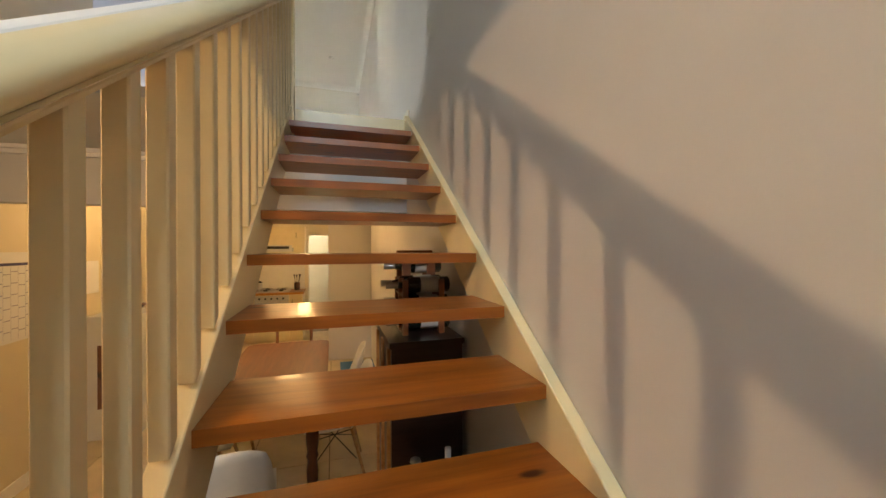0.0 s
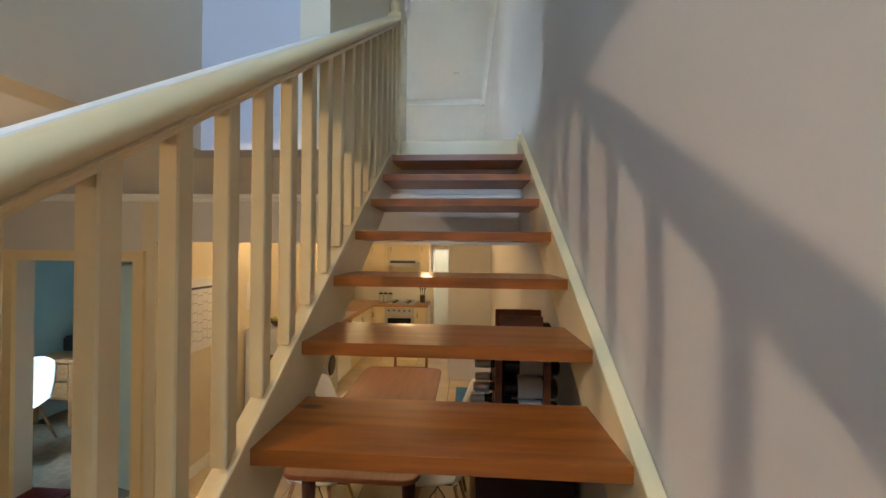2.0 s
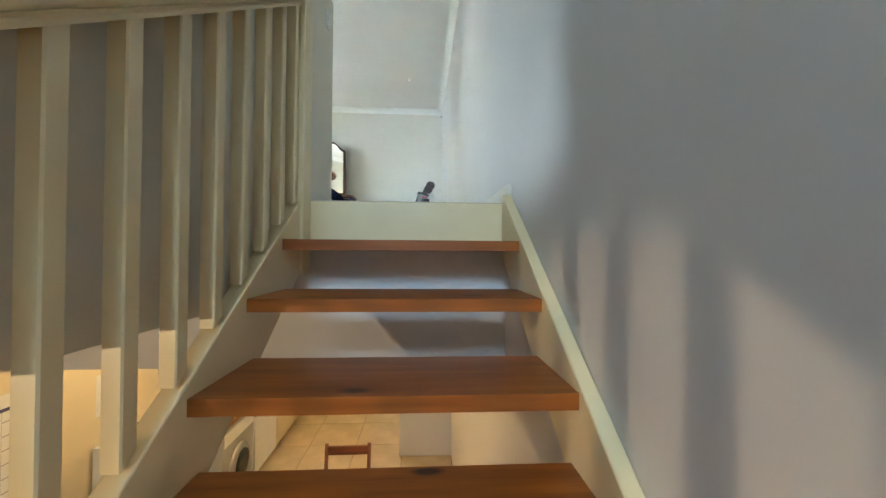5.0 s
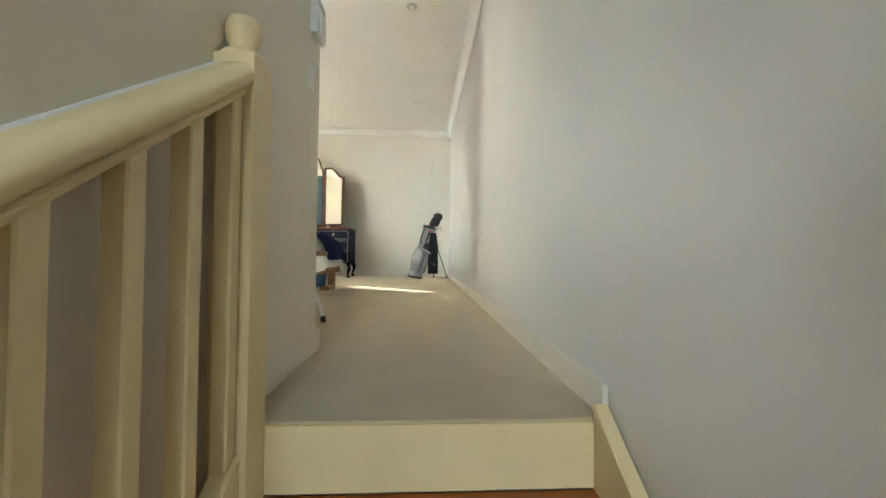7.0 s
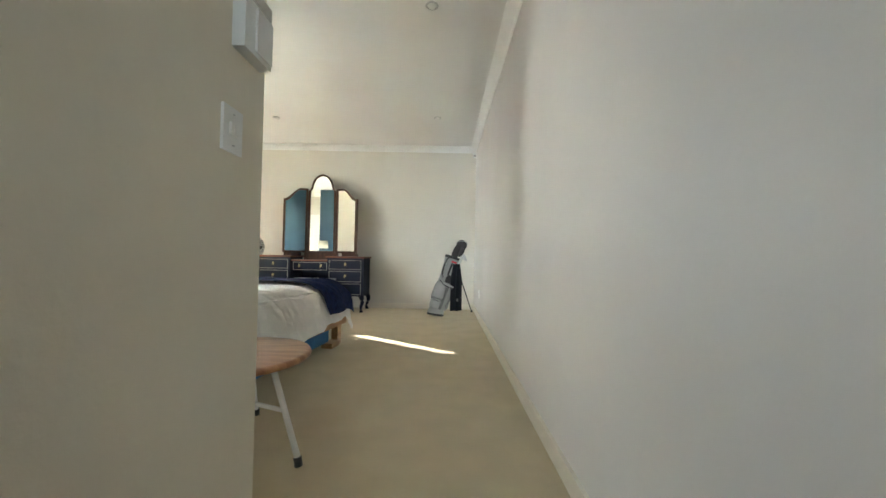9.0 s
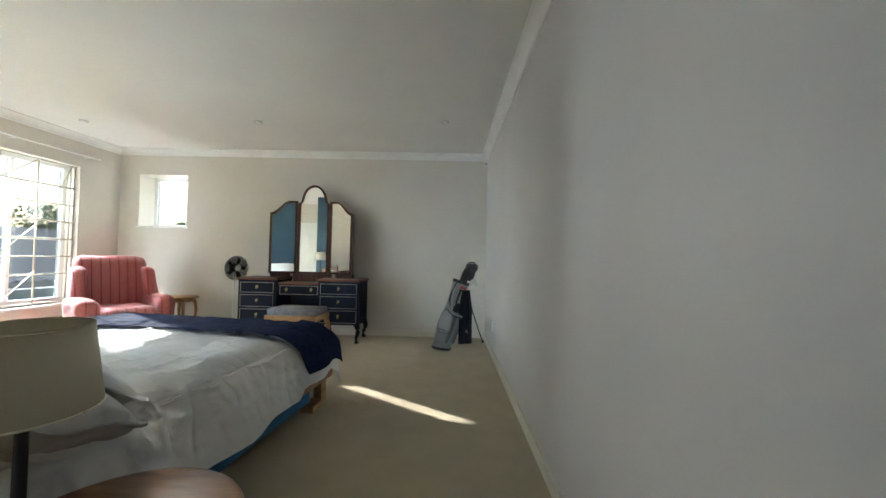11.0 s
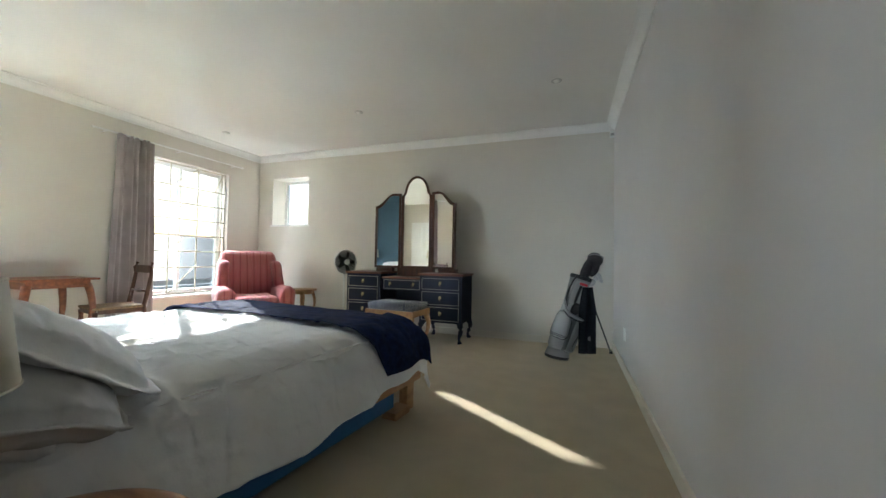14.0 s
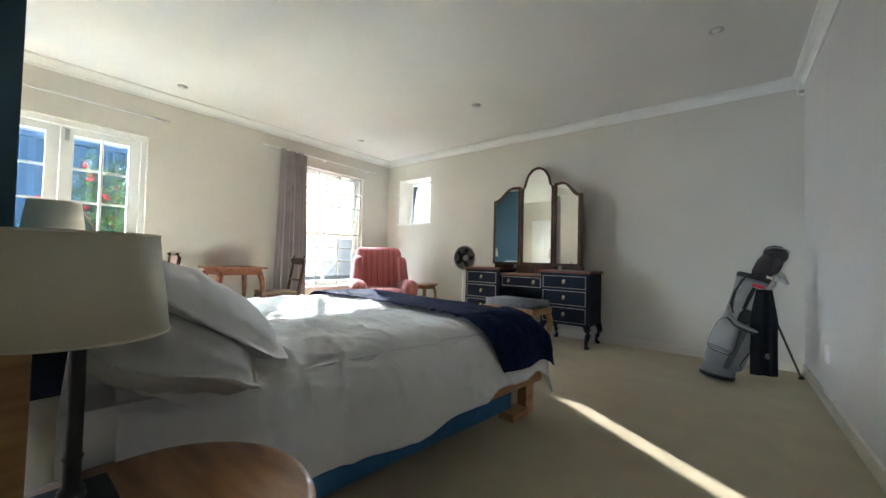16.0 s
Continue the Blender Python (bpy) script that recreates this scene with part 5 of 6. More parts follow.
for y in (-1.99, -1.37):
    bx("side", (-0.4, -0.05, y, y + 0.02, FL + 0.05, -2.02), DARKBROWN, ub)
bx("shelf", (-0.4, -0.05, -1.97, -1.37, -2.33, -2.31), DARKBROWN, ub)
cols = ((0.5, 0.5, 0.48), (0.45, 0.05, 0.04), (0.05, 0.1, 0.25), (0.5, 0.4, 0.08), (0.04, 0.2, 0.12), (0.35, 0.33, 0.3), (0.03, 0.03, 0.04))
y = -1.92
k = 0
rnd = random.Random(4)
BOOKM = [plain("book_cover", c, 0.5) for c in cols]
while y < -1.42:
    w, h = rnd.uniform(0.014, 0.034), rnd.uniform(0.17, 0.25)
    b = thing("book", "upright book with coloured spine on shelf", "book", group="books on the low shelf")
    bx("cover", (-0.395, -0.22, y, y + w, -2.31, -2.31 + h), BOOKM[k % 7], b, bevel=0.001)
    bx("pages", (-0.39, -0.215, y + 0.003, y + w - 0.003, -2.305, -2.315 + h), PAPER, b, bevel=0)
    y += w + 0.002
    k += 1


def candlestick(x, y, candle):
    c = thing("candlestick", "silver candlestick on the dark shelf" if not candle else "silver candlestick with white candle on shelf", "candlestick", pose(x, y, -1.995))
    lathed("stick", [(0.05, 0), (0.048, 0.008), (0.02, 0.02), (0.01, 0.04), (0.014, 0.07), (0.008, 0.09), (0.012, 0.14), (0.022, 0.15), (0.02, 0.16)], STEEL, c, seg=20)
    if candle:
        lathed("candle", [(0.011, 0.155), (0.011, 0.3), (0.004, 0.304)], PAPER, c, seg=12)


candlestick(-0.27, -1.42, False)
candlestick(-0.2, -1.62, True)
rk = thing("wine_rack", "wooden wine rack on top of shelf unit", "wine rack")
for x in (-0.265, -0.095):
    for y in (-1.195, -1.085, -0.985):
        bx("post", (x - 0.012, x + 0.012, y - 0.009, y + 0.009, SHELFTOP + 0.001, -1.15), WOOD, rk)
    for z in (-1.385, -1.3, -1.215):
        bx("slat", (x - 0.009, x + 0.009, -1.185, -0.995, z - 0.012, z), WOOD, rk)
# upright boards with a square hole carry the top bottle
for y, w in ((-0.98, 0.0), (-0.88, 0.012)):
    bm = bmesh.new()
    ring_frame(bm, [(-0.24 - w, SHELFTOP + 0.001), (-0.065 + w, SHELFTOP + 0.001), (-0.065 + w, -1.03 + w), (-0.24 - w, -1.03 + w)], [(-0.195, -1.16), (-0.11, -1.16), (-0.11, -1.09), (-0.195, -1.09)], y - 0.008, y + 0.008)
    part("board", bm, WOOD, rk, bevel=0.004)
WLABEL = plain("wine_label", (0.6, 0.58, 0.52), 0.6)


def bottle(m):
    b = thing("wine_bottle", "dark green wine bottle lying in rack", "bottle", m, "wine bottles")
    lathed("glass", [(0.03, 0), (0.037, 0.006), (0.037, 0.18), (0.03, 0.205), (0.015, 0.23), (0.0135, 0.29), (0.015, 0.292), (0.015, 0.3)], GLASSDARK, b, seg=20)
    lathed("label", [(0.0375, 0.05), (0.0378, 0.052), (0.0378, 0.14), (0.0375, 0.142)], WLABEL, b, seg=20)
    lathed("capsule", [(0.0152, 0.245), (0.0158, 0.25), (0.0162, 0.3), (0.012, 0.303)], STEEL, b, seg=14)
    return b


wbm = bottle(pose(-0.045, -1.14, -1.348, 0, -90, 0))
for x, y, z in ((-0.05, -1.138, -1.263), (-0.045, -1.142, -1.178), (-0.06, -1.035, -1.348), (-0.04, -1.035, -1.263), (-0.055, -1.032, -1.178), (-0.025, -0.93, -1.1)):
    copy_thing(wbm, pose(x, y, z, 0, -90, 0))
bxs = thing("storage_box", "white plastic box with blue lid on floor", "box", pose(-0.28, 1.86, FL))
bx("tub", (-0.2, 0.2, -0.28, 0.28, 0.0, 0.19), PLASTIC, bxs, bevel=0.02)
bx("lid", (-0.21, 0.21, -0.29, 0.29, 0.19, 0.225), BEDBLUE, bxs, "blue plastic lid", bevel=0.01)

# ---- kitchen ----
CT = -1.82
CB = CT - 0.04


def unit(x0, x1, y0, y1, z0, z1, front, label):
    """A cupboard with a framed door and knob; front: '+x' or '-y'."""
    u = thing("kitchen_cabinet", label, "cabinet", group="kitchen cabinets")
    bx("body", (x0, x1, y0, y1, z0, z1), KITCHEN, u, bevel=0.002)
    if front == "+x":
        d = bx("door", (x1, x1 + 0.018, y0 + 0.006, y1 - 0.006, z0 + 0.006, z1 - 0.006), KITCHEN, u, bevel=0.004)
        bx("panel", (x1 + 0.018, x1 + 0.023, y0 + 0.07, y1 - 0.07, z0 + 0.08, z1 - 0.08), KITCHEN, d, bevel=0.004)
        rod("handle", [(x1 + 0.02, y1 - 0.05, z1 - 0.2), (x1 + 0.045, y1 - 0.05, z1 - 0.18), (x1 + 0.045, y1 - 0.05, z1 - 0.12), (x1 + 0.02, y1 - 0.05, z1 - 0.1)], 0.005, BLACK, d, 6)
    else:
        d = bx("door", (x0 + 0.006, x1 - 0.006, y0 - 0.018, y0, z0 + 0.006, z1 - 0.006), KITCHEN, u, bevel=0.004)
        bx("panel", (x0 + 0.07, x1 - 0.07, y0 - 0.023, y0 - 0.018, z0 + 0.08, z1 - 0.08), KITCHEN, d, bevel=0.004)
        rod("handle", [(x0 + 0.05, y0 - 0.02, z1 - 0.2), (x0 + 0.05, y0 - 0.045, z1 - 0.18), (x0 + 0.05, y0 - 0.045, z1 - 0.12), (x0 + 0.05, y0 - 0.02, z1 - 0.1)], 0.005, BLACK, d, 6)
    return u


LB = "cream painted base cabinet with framed door"
for y0, y1 in ((3.1, 3.75), (3.75, 4.4)):
    unit(-2.72, -2.2, y0, y1, FL + 0.1, CB, "+x", LB)
unit(-2.19, -1.94, 4.42, 5.0, FL + 0.1, CB, "-y", LB)
unit(-1.35, -1.12, 4.42, 5.0, FL + 0.1, CB, "-y", LB)
LU = "cream painted wall cabinet under ceiling"
for x0, x1 in ((-2.7, -2.3), (-2.3, -1.92), (-1.3, -1.1)):
    unit(x0, x1, 4.66, 5.0, -1.25, -0.6, "-y", LU)
unit(-2.72, -2.4, 3.6, 4.2, -1.25, -0.6, "+x", LU)
setting(boxes("trim_plinth", KITCHEN, (-2.71, -2.25, 1.86, 4.42, FL, FL + 0.1), (-2.25, -1.12, 4.47, 5.0, FL, FL + 0.1)), "cream cabinet plinth along floor", "plinth")
ctp = thing("worktop", "honey-coloured wooden L-shaped kitchen worktop", "worktop")
bm = bmesh.new()
box(bm, -2.72, -2.16, 1.84, 5.0, CB, CT)
part("left_run", bm, COUNTER, ctp, bevel=0.004)
bx("back_run", (-2.158, -1.1, 4.38, 5.0, CB, CT), COUNTER, ctp)
wm = thing("washing_machine", "silver-grey front-loading washing machine under worktop", "washing machine")
SILVER = material("silver_enamel", (0.4, 0.4, 0.39), 0.35, scale=10, vary=0.04)
bx("body", (-2.7, -2.16, 1.87, 2.47, FL + 0.02, CB - 0.01), SILVER, wm, bevel=0.012)
bx("panel", (-2.159, -2.152, 1.89, 2.45, CB - 0.15, CB - 0.03), PLASTIC, wm)
for r, mat, nm, dx in ((0.19, STEEL, "door_ring", 0.0), (0.14, GLASSDARK, "door_glass", 0.012)):
    bm = bmesh.new()
    lathe(bm, [(r, 0), (r, 0.012), (r * 0.9, 0.03), (r * 0.6, 0.034)], seg=32)
    bmesh.ops.rotate(bm, verts=bm.verts, matrix=Matrix.Rotation(radians(90), 3, "Y"))
    bmesh.ops.translate(bm, verts=bm.verts, vec=(-2.16 + dx, 2.17, FL + 0.45))
    part(nm, bm, mat, wm, smooth=True)
for k in range(4):
    bx("foot", (-2.68 + 0.46 * (k % 2), -2.64 + 0.46 * (k % 2), 1.9 + 0.5 * (k // 2), 1.94 + 0.5 * (k // 2), FL, FL + 0.022), BLACK, wm)
dw = thing("dishwasher", "white dishwasher under the worktop", "dishwasher")
bx("body", (-2.7, -2.18, 2.49, 3.08, FL + 0.1, CB - 0.004), PLASTIC, dw)
bx("door", (-2.179, -2.158, 2.5, 3.07, FL + 0.12, CB - 0.14), PLASTIC, dw)
bx("control_panel", (-2.179, -2.155, 2.5, 3.07, CB - 0.13, CB - 0.01), BLACK, dw)
ov = thing("oven", "built-in stainless steel oven with glass door", "oven")
bx("housing", (-1.938, -1.352, 4.4, 5.0, FL + 0.1, CB), KITCHEN, ov)
bx("fascia", (-1.93, -1.36, 4.385, 4.4, -1.98, CB - 0.012), STEEL, ov)
dr = bx("door", (-1.93, -1.36, 4.38, 4.4, -2.36, -1.985), STEEL, ov)
bx("window", (-1.87, -1.42, 4.376, 4.381, -2.31, -2.07), GLASSDARK, dr)
rod("handle", [(-1.88, 4.34, -2.02), (-1.41, 4.34, -2.02)], 0.01, STEEL, dr)
for x in (-1.85, -1.44):
    rod("handle_stub", [(x, 4.381, -2.02), (x, 4.34, -2.02)], 0.006, STEEL, dr, 6)
for k in range(5):
    bm = bmesh.new()
    lathe(bm, [(0.018, 0), (0.016, 0.02)], seg=14)
    bmesh.ops.rotate(bm, verts=bm.verts, matrix=Matrix.Rotation(radians(90), 3, "X"))
    bmesh.ops.translate(bm, verts=bm.verts, vec=(-1.85 + k * 0.1, 4.386, -1.925))
    part("knob", bm, BLACK, ov, smooth=True)
# flat black panel paints the shade of an open recess
bx("niche", (-1.9, -1.39, 4.392, 4.4, -2.52, -2.39), BLACK, ov, "flat black panel painting the shade of a recess under the oven")
bx("niche_tray", (-1.85, -1.44, 4.375, 4.395, -2.5, -2.46), STEEL, ov)
hb = thing("gas_hob", "gas hob with black pan supports", "hob")
bx("plate", (-1.92, -1.37, 4.47, 4.93, CT, CT + 0.012), STEEL, hb)
for x in (-1.78, -1.51):
    for y in (4.58, 4.81):
        lathed("burner", [(0.04, 0.012), (0.04, 0.024), (0.02, 0.03)], BLACK, hb, (x, y, CT), 16)
        for a in (0, 1):
            d = 0.09
            rod("pan_support", [(x - d * (1 - a), y - d * a, CT + 0.04), (x + d * (1 - a), y + d * a, CT + 0.04)], 0.005, BLACK, hb, 6)
hd = thing("cooker_hood", "slim stainless steel cooker hood", "cooker hood")
bx("body", (-1.9, -1.32, 4.56, 5.0, -1.07, -1.0), STEEL, hd)
bx("front_lip", (-1.9, -1.32, 4.5, 4.558, -1.07, -0.95), STEEL, hd)
bx("grille", (-1.86, -1.36, 4.496, 4.502, -1.02, -0.97), BLACK, hd)
unit(-1.92, -1.3, 4.66, 5.0, -0.99, -0.6, "-y", LU)
sk = thing("kitchen_sink", "stainless steel kitchen sink with mixer tap", "sink")
bx("rim", (-2.66, -2.22, 2.75, 3.55, CT, CT + 0.006), STEEL, sk)
# thin dark sheet paints the shade inside the bowl; nothing is recessed
bx("bowl", (-2.6, -2.28, 2.8, 3.15, CT + 0.0065, CT + 0.009), GLASSDARK, sk)
rod("tap", [(-2.62, 3.2, CT), (-2.62, 3.2, CT + 0.2), (-2.58, 3.2, CT + 0.26), (-2.48, 3.2, CT + 0.25), (-2.46, 3.2, CT + 0.2)], 0.011, STEEL, sk)
for k in range(3):
    c = thing("canister", "small stainless steel kitchen canister", "canister", pose(-2.12 + k * 0.1, 4.86, CT), "canisters on the worktop")
    lathed("body", [(0.04, 0), (0.042, 0.005), (0.042, 0.15)], STEEL, c, seg=20)
    lathed("lid", [(0.043, 0.15), (0.043, 0.17), (0.01, 0.176), (0.008, 0.19)], BLACK, c, seg=20)
uj = thing("utensil_jar", "dark jar with wooden cooking utensils", "utensil jar", pose(-1.25, 4.8, CT))
lathed("jar", [(0.05, 0), (0.055, 0.14), (0.05, 0.15)], WALNUT, uj, seg=18)
for a, b in ((0.02, 0.05), (-0.03, 0.02), (0.0, -0.04), (0.03, -0.02)):
    rod("utensil", [(a * 0.5, b * 0.5, 0.02), (a * 1.6, b * 1.4, 0.24), (a * 1.9, b * 1.6, 0.3)], [0.006, 0.006, 0.018], DARKBROWN, uj, 8)
TILEM = material("white_glazed_tile", (0.7, 0.69, 0.64), 0.12, scale=2, vary=0.05)
setting(boxes("trim_splashback", TILEM, (-2.7, -1.12, 4.985, 4.998, CT, -1.27)), "plain cream splashback behind hob", "splashback")
# calendar and things along the kitchen wall
cal = thing("wall_calendar", "large 2022 year planner calendar on kitchen wall", "calendar")
bx("sheet", (-2.719, -2.716, 0.2, 0.98, -1.66, -1.03), PAPER, cal, bevel=0)
bx("header_line", (-2.7158, -2.715, 0.21, 0.97, -1.125, -1.105), INK, cal, bevel=0)
for c in range(12):
    for r in range(6):
        y0 = 0.215 + c * 0.0625
        z0 = -1.165 - r * 0.08 - (0.018 if c % 2 else 0)
        bx("week_rule", (-2.7158, -2.7152, y0, y0 + 0.055, z0 - 0.003, z0 + 0.003), FAINT, cal, bevel=0)
for c in range(11):
    bx("column_line", (-2.7158, -2.7153, 0.274 + c * 0.0625, 0.2755 + c * 0.0625, -1.64, -1.13), FAINT, cal, bevel=0)
txt = bpy.data.curves.new("year", "FONT")
txt.body, txt.size, txt.extrude = "2022", 0.085, 0.0006
txt.materials.append(REDINK)
ty = new("year", txt)
ty.parent = cal
ty.matrix_world = Matrix.Translation((-2.714, 0.205, -1.098)) @ Matrix(((0, 0, 1, 0), (1, 0, 0, 0), (0, 1, 0, 0), (0, 0, 0, 1)))
bx("logo", (-2.7158, -2.715, 0.9, 0.965, -1.09, -1.06), REDINK, cal, bevel=0)
pn = thing("paper_note", "sheet of paper pinned to kitchen wall", "note")
bx("sheet", (-2.719, -2.717, 1.24, 1.45, -1.42, -1.12), PAPER, pn, bevel=0)
hp = thing("appliance", "white kitchen appliance with dark patterned front", "appliance")
bx("cabinet", (-2.7, -2.3, 1.2, 1.7, FL, -1.62), PLASTIC, hp, bevel=0.01)
bx("patterned_panel", (-2.6, -2.35, 1.19, 1.2, -2.45, -1.88), material("dark_floral_cloth", (0.02, 0.015, 0.02), 0.8, scale=14, color2=(0.16, 0.06, 0.03), lo=0.55, hi=0.6), hp, bevel=0)
fb = thing("fruit_bowl", "dark bowl of fruit on the appliance", "bowl", pose(-2.45, 1.42, -1.62))
bm = bmesh.new()
lathe(bm, [(0.05, 0), (0.06, 0.008), (0.12, 0.07), (0.125, 0.075), (0.115, 0.072), (0.05, 0.015)], seg=24)
part("bowl", bm, WALNUT, fb, smooth=True)
for k, c in enumerate(((0.5, 0.25, 0.02), (0.5, 0.35, 0.05), (0.3, 0.3, 0.04))):
    bm = bmesh.new()
    bmesh.ops.create_icosphere(bm, subdivisions=2, radius=0.045, matrix=Matrix.Translation((0.04 * math.cos(k * 2.1), 0.04 * math.sin(k * 2.1), 0.07)))
    part("fruit", bm, plain("fruit_skin", c, 0.5), fb, smooth=True)
# cornice and skirting of the lower hall
setting(boxes("trim_lower_cornice", WHITE, (-5.2, 0, 0.06, 0.1, LC - 0.05, LC), (-5.2, 0, 0.03, 0.06, LC - 0.025, LC)), "white cornice under lower ceiling", "cornice")
setting(boxes("baseboard_kitchen", WHITE, (-2.72, -2.704, 0.22, 1.18, FL, FL + 0.1)), "white skirting board in the kitchen", "skirting")
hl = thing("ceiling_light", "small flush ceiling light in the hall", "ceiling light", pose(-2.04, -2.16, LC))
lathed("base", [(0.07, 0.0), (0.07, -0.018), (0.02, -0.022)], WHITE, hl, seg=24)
# study seen through the doorway
setting(boxes("trim_study_door", CREAM, (-3.94, -3.86, 0.07, 0.1, FL, -0.87), (-2.88, -2.8, 0.07, 0.1, FL, -0.87), (-3.94, -2.8, 0.07, 0.1, -0.87, -0.79)), "cream door frame to the study", "door frame")
DOORBLUE = material("pale_blue_gloss_paint", (0.5, 0.68, 0.7), 0.4, scale=3, vary=0.05, bump=0.04, bscale=40)
sdl = tagged(new("door_3"), "narrow pale blue folding door leaf, half open", "door", kind="structure")
lf = bx("leaf", (0.0, 0.036, 0.0, 0.48, 0.005, 1.85), DOORBLUE, sdl)
sdl.matrix_world = pose(-2.9, 0.235, FL, 0, 0, 77)
rod("door_handle", [(-0.002, 0.37, 0.95), (-0.03, 0.37, 0.95), (-0.035, 0.3, 0.95)], 0.009, STEEL, sdl)
setting(boxes("wall_study", PALEBLUE, (-5.19, -2.86, 3.0, 3.1, FL, LC)), "pale blue study wall", "wall")
dk = thing("writing_desk", "oak writing desk with drawers in study", "desk", pose(-4.65, 1.2, FL))
bx("desktop", (-0.53, 0.02, -0.02, 1.02, 0.71, 0.735), OAK, dk)
bx("drawer_block", (-0.5, -0.055, 0.02, 0.98, 0.28, 0.71), OAK, dk)
bx("side_panel", (-0.03, -0.012, 0.055, 0.945, 0.26, 0.71), OAK, dk)
for z in (0.3, 0.5):
    d = bx("drawer", (-0.46, -0.07, 0.004, 0.02, z, z + 0.18), OAK, dk)
    rod("handle", [(-0.3, -0.006, z + 0.1), (-0.22, -0.006, z + 0.1)], 0.008, BRASS, d, 6)
for x in (-0.525, -0.055):
    for y in (0.0, 0.945):
        bx("leg", (x, x + 0.055, y, y + 0.055, 0, 0.71), OAK, dk)
pr = thing("printer", "black printer on the study desk", "printer", pose(-4.95, 1.72, FL + 0.735))
bx("body", (-0.2, 0.2, -0.2, 0.2, 0, 0.15), BLACK, pr, bevel=0.02)
bx("lid", (-0.19, 0.19, -0.19, 0.19, 0.15, 0.175), BLACK, pr)
rg = thing("rug", "dark red woven rug at the study doorway", "rug", pose(-3.7, -0.12, FL + 0.006))
bx("pile", (-0.2, 0.2, -0.36, 0.36, 0.0, 0.012), material("dark_red_wool", (0.1, 0.012, 0.018), 0.95, scale=40, vary=0.3, bump=0.4, bscale=200), rg, bevel=0.004)
copy_thing(sc, pose(-4.72, 0.72, FL, 0, 0, 200))

# ---- outside ----
CLAD = material("blue_metal_cladding", (0.035, 0.085, 0.17), 0.5, scale=2, vary=0.15, bump=0.05)
shd = thing("shed", "blue corrugated metal building outside the french doors", "building")
bm = bmesh.new()
n = 90
pts = []
for i in range(n + 1):
    yy = -4 + 7.3 * i / n
    pts.append((-9.0 + (0.03 if i % 2 else 0.0), yy))
a = [bm.verts.new((x, y, FL)) for x, y in pts]
b = [bm.verts.new((x, y, 2.62)) for x, y in pts]
for i in range(n):
    bm.faces.new((a[i], a[i + 1], b[i + 1], b[i]))
part("wall", bm, CLAD, shd)
bx("roof", (-12.5, -8.9, -4.1, 3.4, 2.62, 2.7), CLAD, shd)
bx("side_wall", (-12.4, -9.05, 3.2, 3.3, FL, 2.62), CLAD, shd)

tr = thing("bottlebrush_tree", "bottlebrush shrub with red flower spikes outside door", "tree", pose(-7.6, 2.35, FL - 0.2))
rod("trunk", [(0, 0, 0), (0.05, 0.02, 1.2), (-0.02, 0.05, 2.4), (0.05, 0, 3.6)], [0.09, 0.07, 0.05, 0.025], WALNUT, tr)
rnd = random.Random(11)
limbs = []
for k in range(9):
    a, z = k * 0.7, 1.6 + 0.24 * k
    e = (0.75 * math.cos(a), 0.75 * math.sin(a), z + 0.9)
    rod("limb", [(0.02, 0.02, z), (e[0] * 0.5, e[1] * 0.5, z + 0.55), e], [0.03, 0.02, 0.008], WALNUT, tr, 6)
    limbs.append(e)
LEAF = material("narrow_leaf", (0.1, 0.17, 0.04), 0.55, scale=3, vary=0.4, color2=(0.05, 0.09, 0.025))
RED = material("red_flower", (0.55, 0.03, 0.05), 0.7, scale=20, vary=0.3)
verts, faces = [], []
tips = []
for k in range(430):
    th, ph = rnd.uniform(0, 6.283), rnd.uniform(-0.9, 1.2)
    rr = rnd.uniform(0.45, 1.05)
    c = Vector((rr * math.cos(th) * math.cos(ph) * 0.85, rr * math.sin(th) * math.cos(ph) * 0.85, 3.5 + 1.7 * math.sin(ph) * rr))
    tips.append(c)
    for q in range(30):
        d = Vector((rnd.gauss(0, 1), rnd.gauss(0, 1), rnd.gauss(0.3, 0.8))).normalized()
        p = c + Vector((rnd.gauss(0, 0.07), rnd.gauss(0, 0.07), rnd.gauss(0, 0.09)))
        sd_ = d.cross(Vector((0.3, 0.5, 1))).normalized() * 0.014
        L = rnd.uniform(0.05, 0.1)
        i0 = len(verts)
        verts += [p - sd_, p + sd_, p + d * L]
        faces.append((i0, i0 + 1, i0 + 2))
me = bpy.data.meshes.new("leaves")
me.from_pydata([tuple(v) for v in verts], [], faces)
me.materials.append(LEAF)
lv = new("crown", me)
lv.parent = tr
tagged(lv, "narrow green leaves", kind="stuff")
rnd2 = random.Random(5)
for c in rnd2.sample(tips, 90):
    d = Vector((rnd2.gauss(0, 1), rnd2.gauss(0, 1), rnd2.gauss(0.5, 0.6))).normalized()
    bm = bmesh.new()
    p0 = c * 1.04
    p0.z = c.z
    tube(bm, [p0, p0 + d * 0.05, p0 + d * 0.1], [0.016, 0.026, 0.012], 7)
    part("flower_spike", bm, RED, tr, "red bottlebrush flower")

ROOF = material("grey_metal_roof", (0.11, 0.13, 0.17), 0.45, scale=2, vary=0.1)
RENDERW = material("white_render", (0.55, 0.56, 0.57), 0.8, scale=1, vary=0.06)


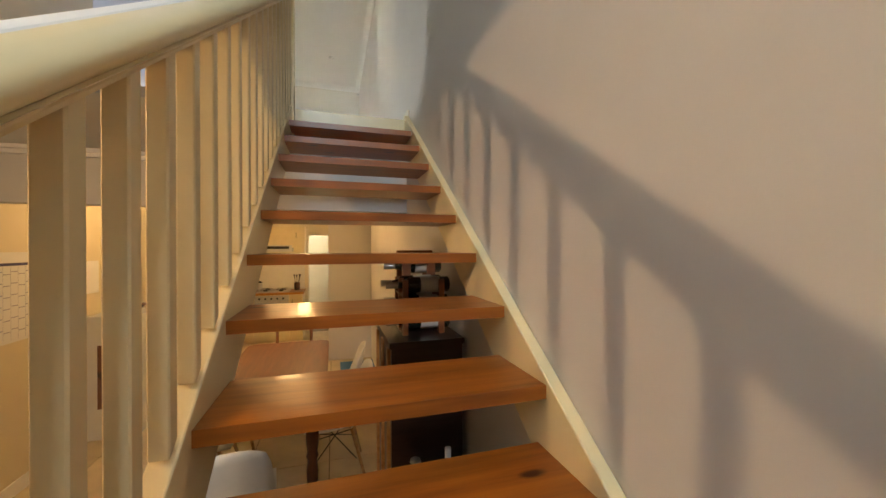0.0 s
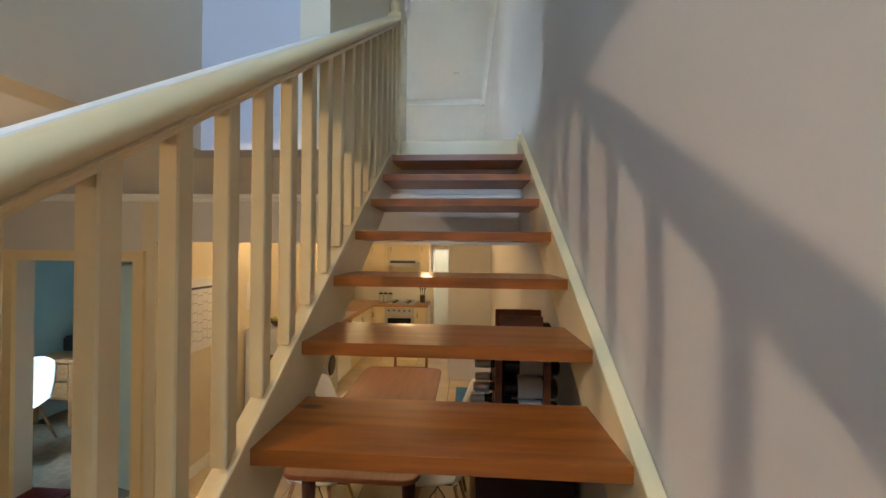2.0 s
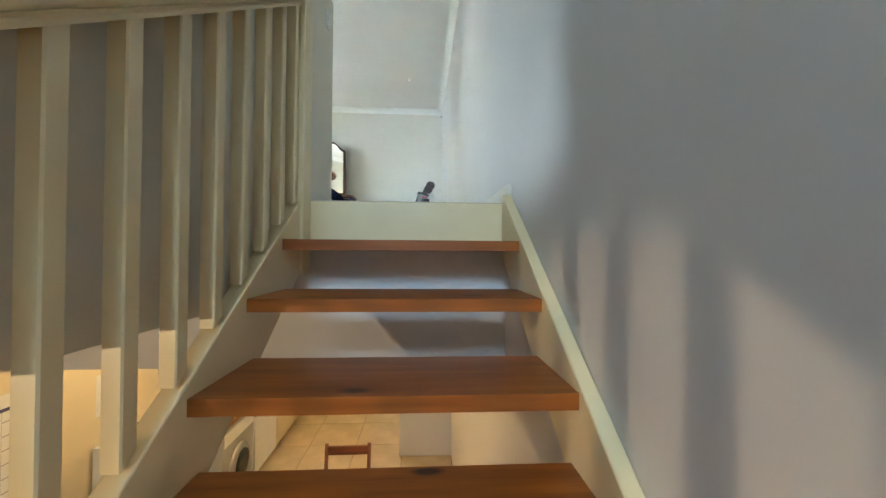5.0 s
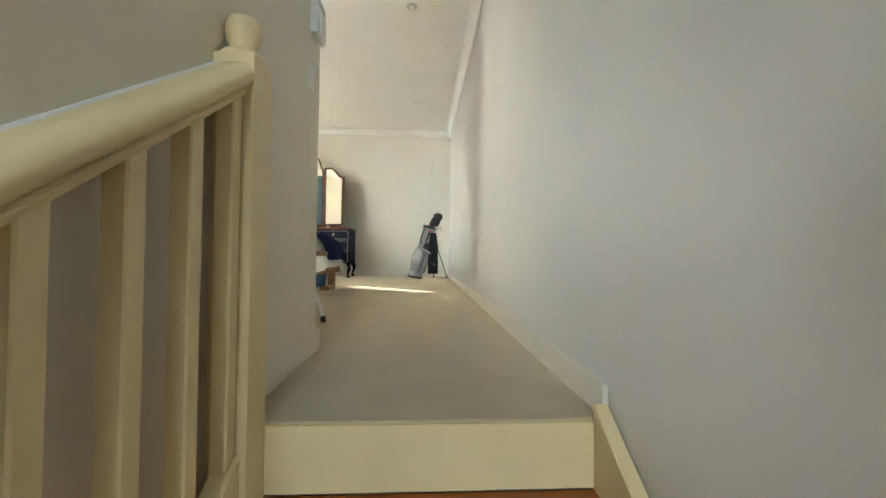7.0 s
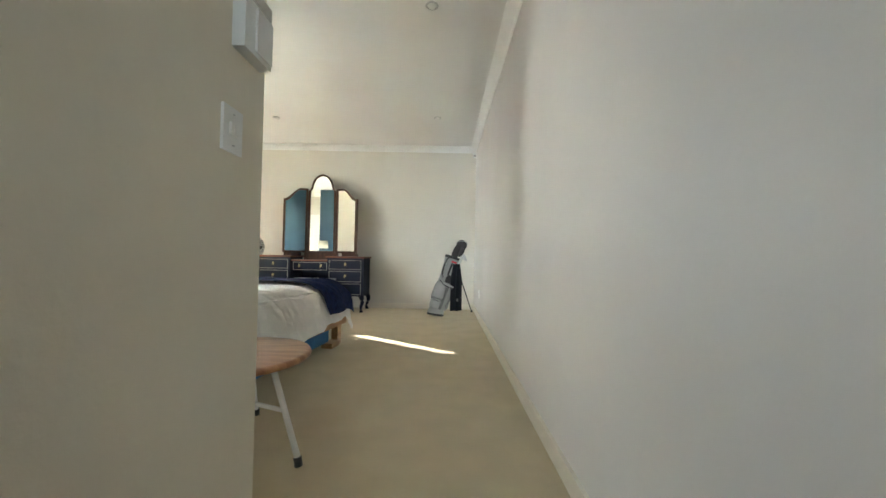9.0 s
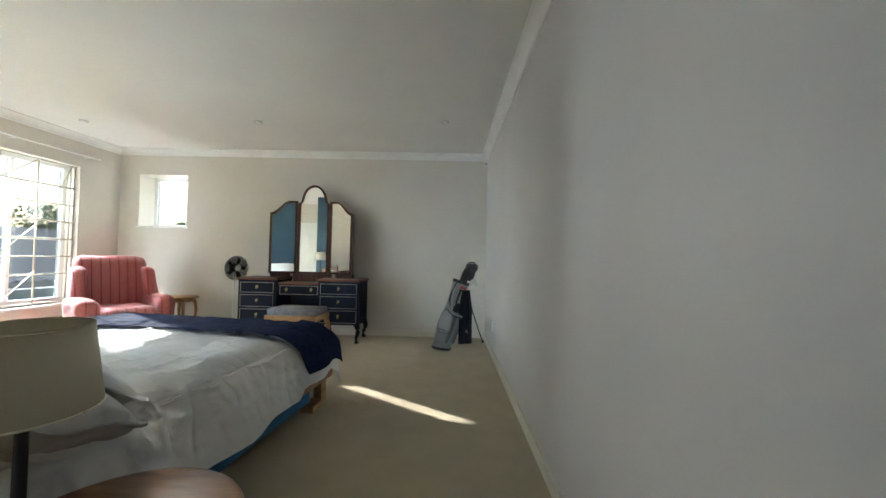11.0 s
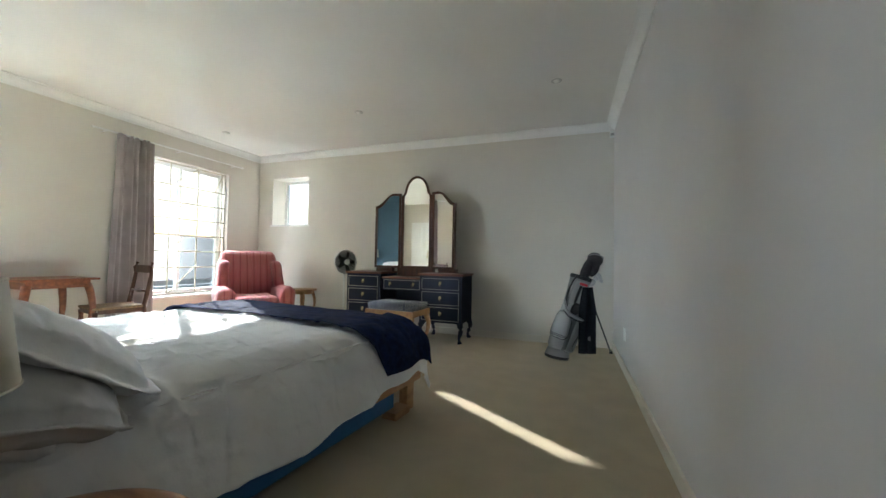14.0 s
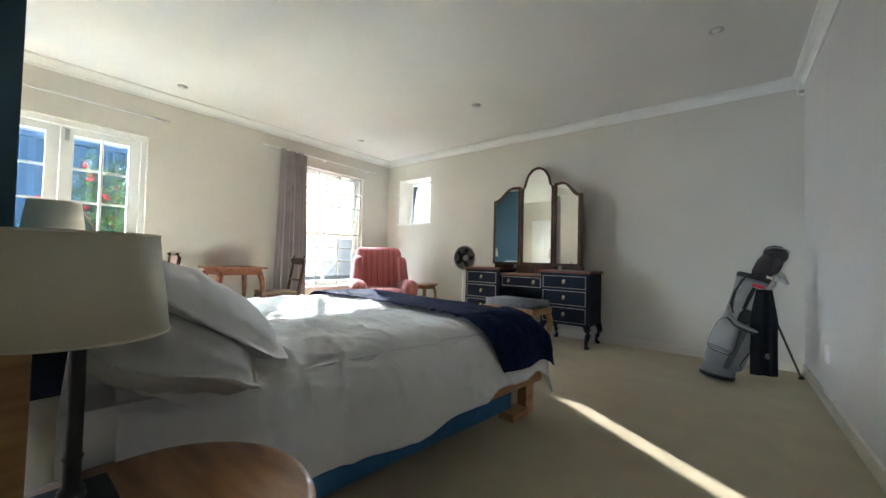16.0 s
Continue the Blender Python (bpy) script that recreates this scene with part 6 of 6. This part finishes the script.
def far_house(x, y, w, d, h, rh, label):
    hs = thing("house", label, "house", pose(x, y, FL - 0.2))
    bx("wall", (-w / 2, w / 2, -d / 2, d / 2, 0, h), RENDERW, hs, bevel=0)
    bm = bmesh.new()
    prism(bm, [(-w / 2 - 0.3, h), (w / 2 + 0.3, h), (0, h + rh)], -d / 2 - 0.3, d / 2 + 0.3)
    part("roof", bm, ROOF, hs)
    k = 0
    yy = -d / 2 + 1.2
    while yy < d / 2 - 1:
        wn_ = bx("window", (w / 2 - 0.02, w / 2 + 0.03, yy, yy + 1.1, h - 1.6, h - 0.5), WHITE, hs)
        bx("pane", (w / 2 + 0.031, w / 2 + 0.036, yy + 0.08, yy + 1.02, h - 1.52, h - 0.58), GLASSDARK, wn_)
        yy += 2.4
    for j in range(14):
        y0 = -d / 2 - 0.3 + (d + 0.6) * j / 14
        bx("roof_seam", (w / 2 - 0.02, w / 2 + 0.28, y0, y0 + 0.05, h + 0.02, h + 0.06), ROOF, hs, bevel=0)
    return hs


far_house(-19, 13.5, 7, 12, 2.9, 1.5, "white neighbouring house with grey metal roof")
far_house(-30, 22, 9, 14, 3.6, 1.9, "distant pale house with grey roof")
gw = thing("garden_wall", "white garden wall outside the window", "wall")
bx("wall", (-12.6, -12.4, 3.0, 16, FL - 0.2, -0.1), RENDERW, gw)
bx("coping", (-12.66, -12.34, 2.9, 16.1, -0.1, -0.02), RENDERW, gw)


def far_tree(x, y, h, r, seed):
    t = thing("tree", "leafy green tree beyond the rooftops", "tree", pose(x, y, FL - 0.2))
    rod("trunk", [(0, 0, 0), (0.1, 0, h * 0.4), (0, 0.1, h * 0.75)], [0.25, 0.18, 0.06], WALNUT, t)
    q = random.Random(seed)
    vs, fs = [], []
    for k in range(2600):
        v = Vector((q.gauss(0, 1), q.gauss(0, 1), q.gauss(0, 1))).normalized() * (q.random() ** 0.4)
        lump = 1 + 0.35 * noise.noise(v * 2.2 + Vector((seed, 0, 0)))
        c = Vector((v.x * r * lump, v.y * r * lump, h * 0.72 + v.z * r * 0.85 * lump))
        e1 = Vector((q.gauss(0, 1), q.gauss(0, 1), q.gauss(0, 1))).normalized() * 0.2
        e2 = e1.cross(Vector((q.gauss(0, 1), q.gauss(0, 1), q.gauss(0, 1)))).normalized() * 0.12
        i0 = len(vs)
        vs += [tuple(c - e1), tuple(c + e2), tuple(c + e1), tuple(c - e2)]
        fs.append((i0, i0 + 1, i0 + 2, i0 + 3))
    me = bpy.data.meshes.new("crown")
    me.from_pydata(vs, [], fs)
    me.materials.append(LEAF)
    cr = new("crown", me)
    cr.parent = t
    tagged(cr, kind="stuff")


for x, y, h, r, sd_ in ((-17, 22, 6.0, 1.6, 1), (-34, 31, 7.5, 3.0, 2), (-9.5, 22, 6.2, 1.5, 3), (-40, 14, 7.0, 3.0, 4)):
    far_tree(x, y, h, r, sd_)

# ---- tiles of the lower floor ----
tiles = []
tile_me = None
for ix in range(5):
    for iy in range(11):
        x0, y0 = -3.03 + ix * 0.606, -1.55 + iy * 0.606
        if tile_me is None:
            bm = bmesh.new()
            box(bm, 0, 0.599, 0, 0.599, 0, 0.005)
            t0 = part("tile", bm, TILE, None, bevel=0.002, seg=1)
            tile_me = t0.data
        else:
            t0 = new("tile", tile_me)
        t0.location = (x0, y0, FL + 0.0005)
        t0.parent = bpy.data.objects["floor_lower"]
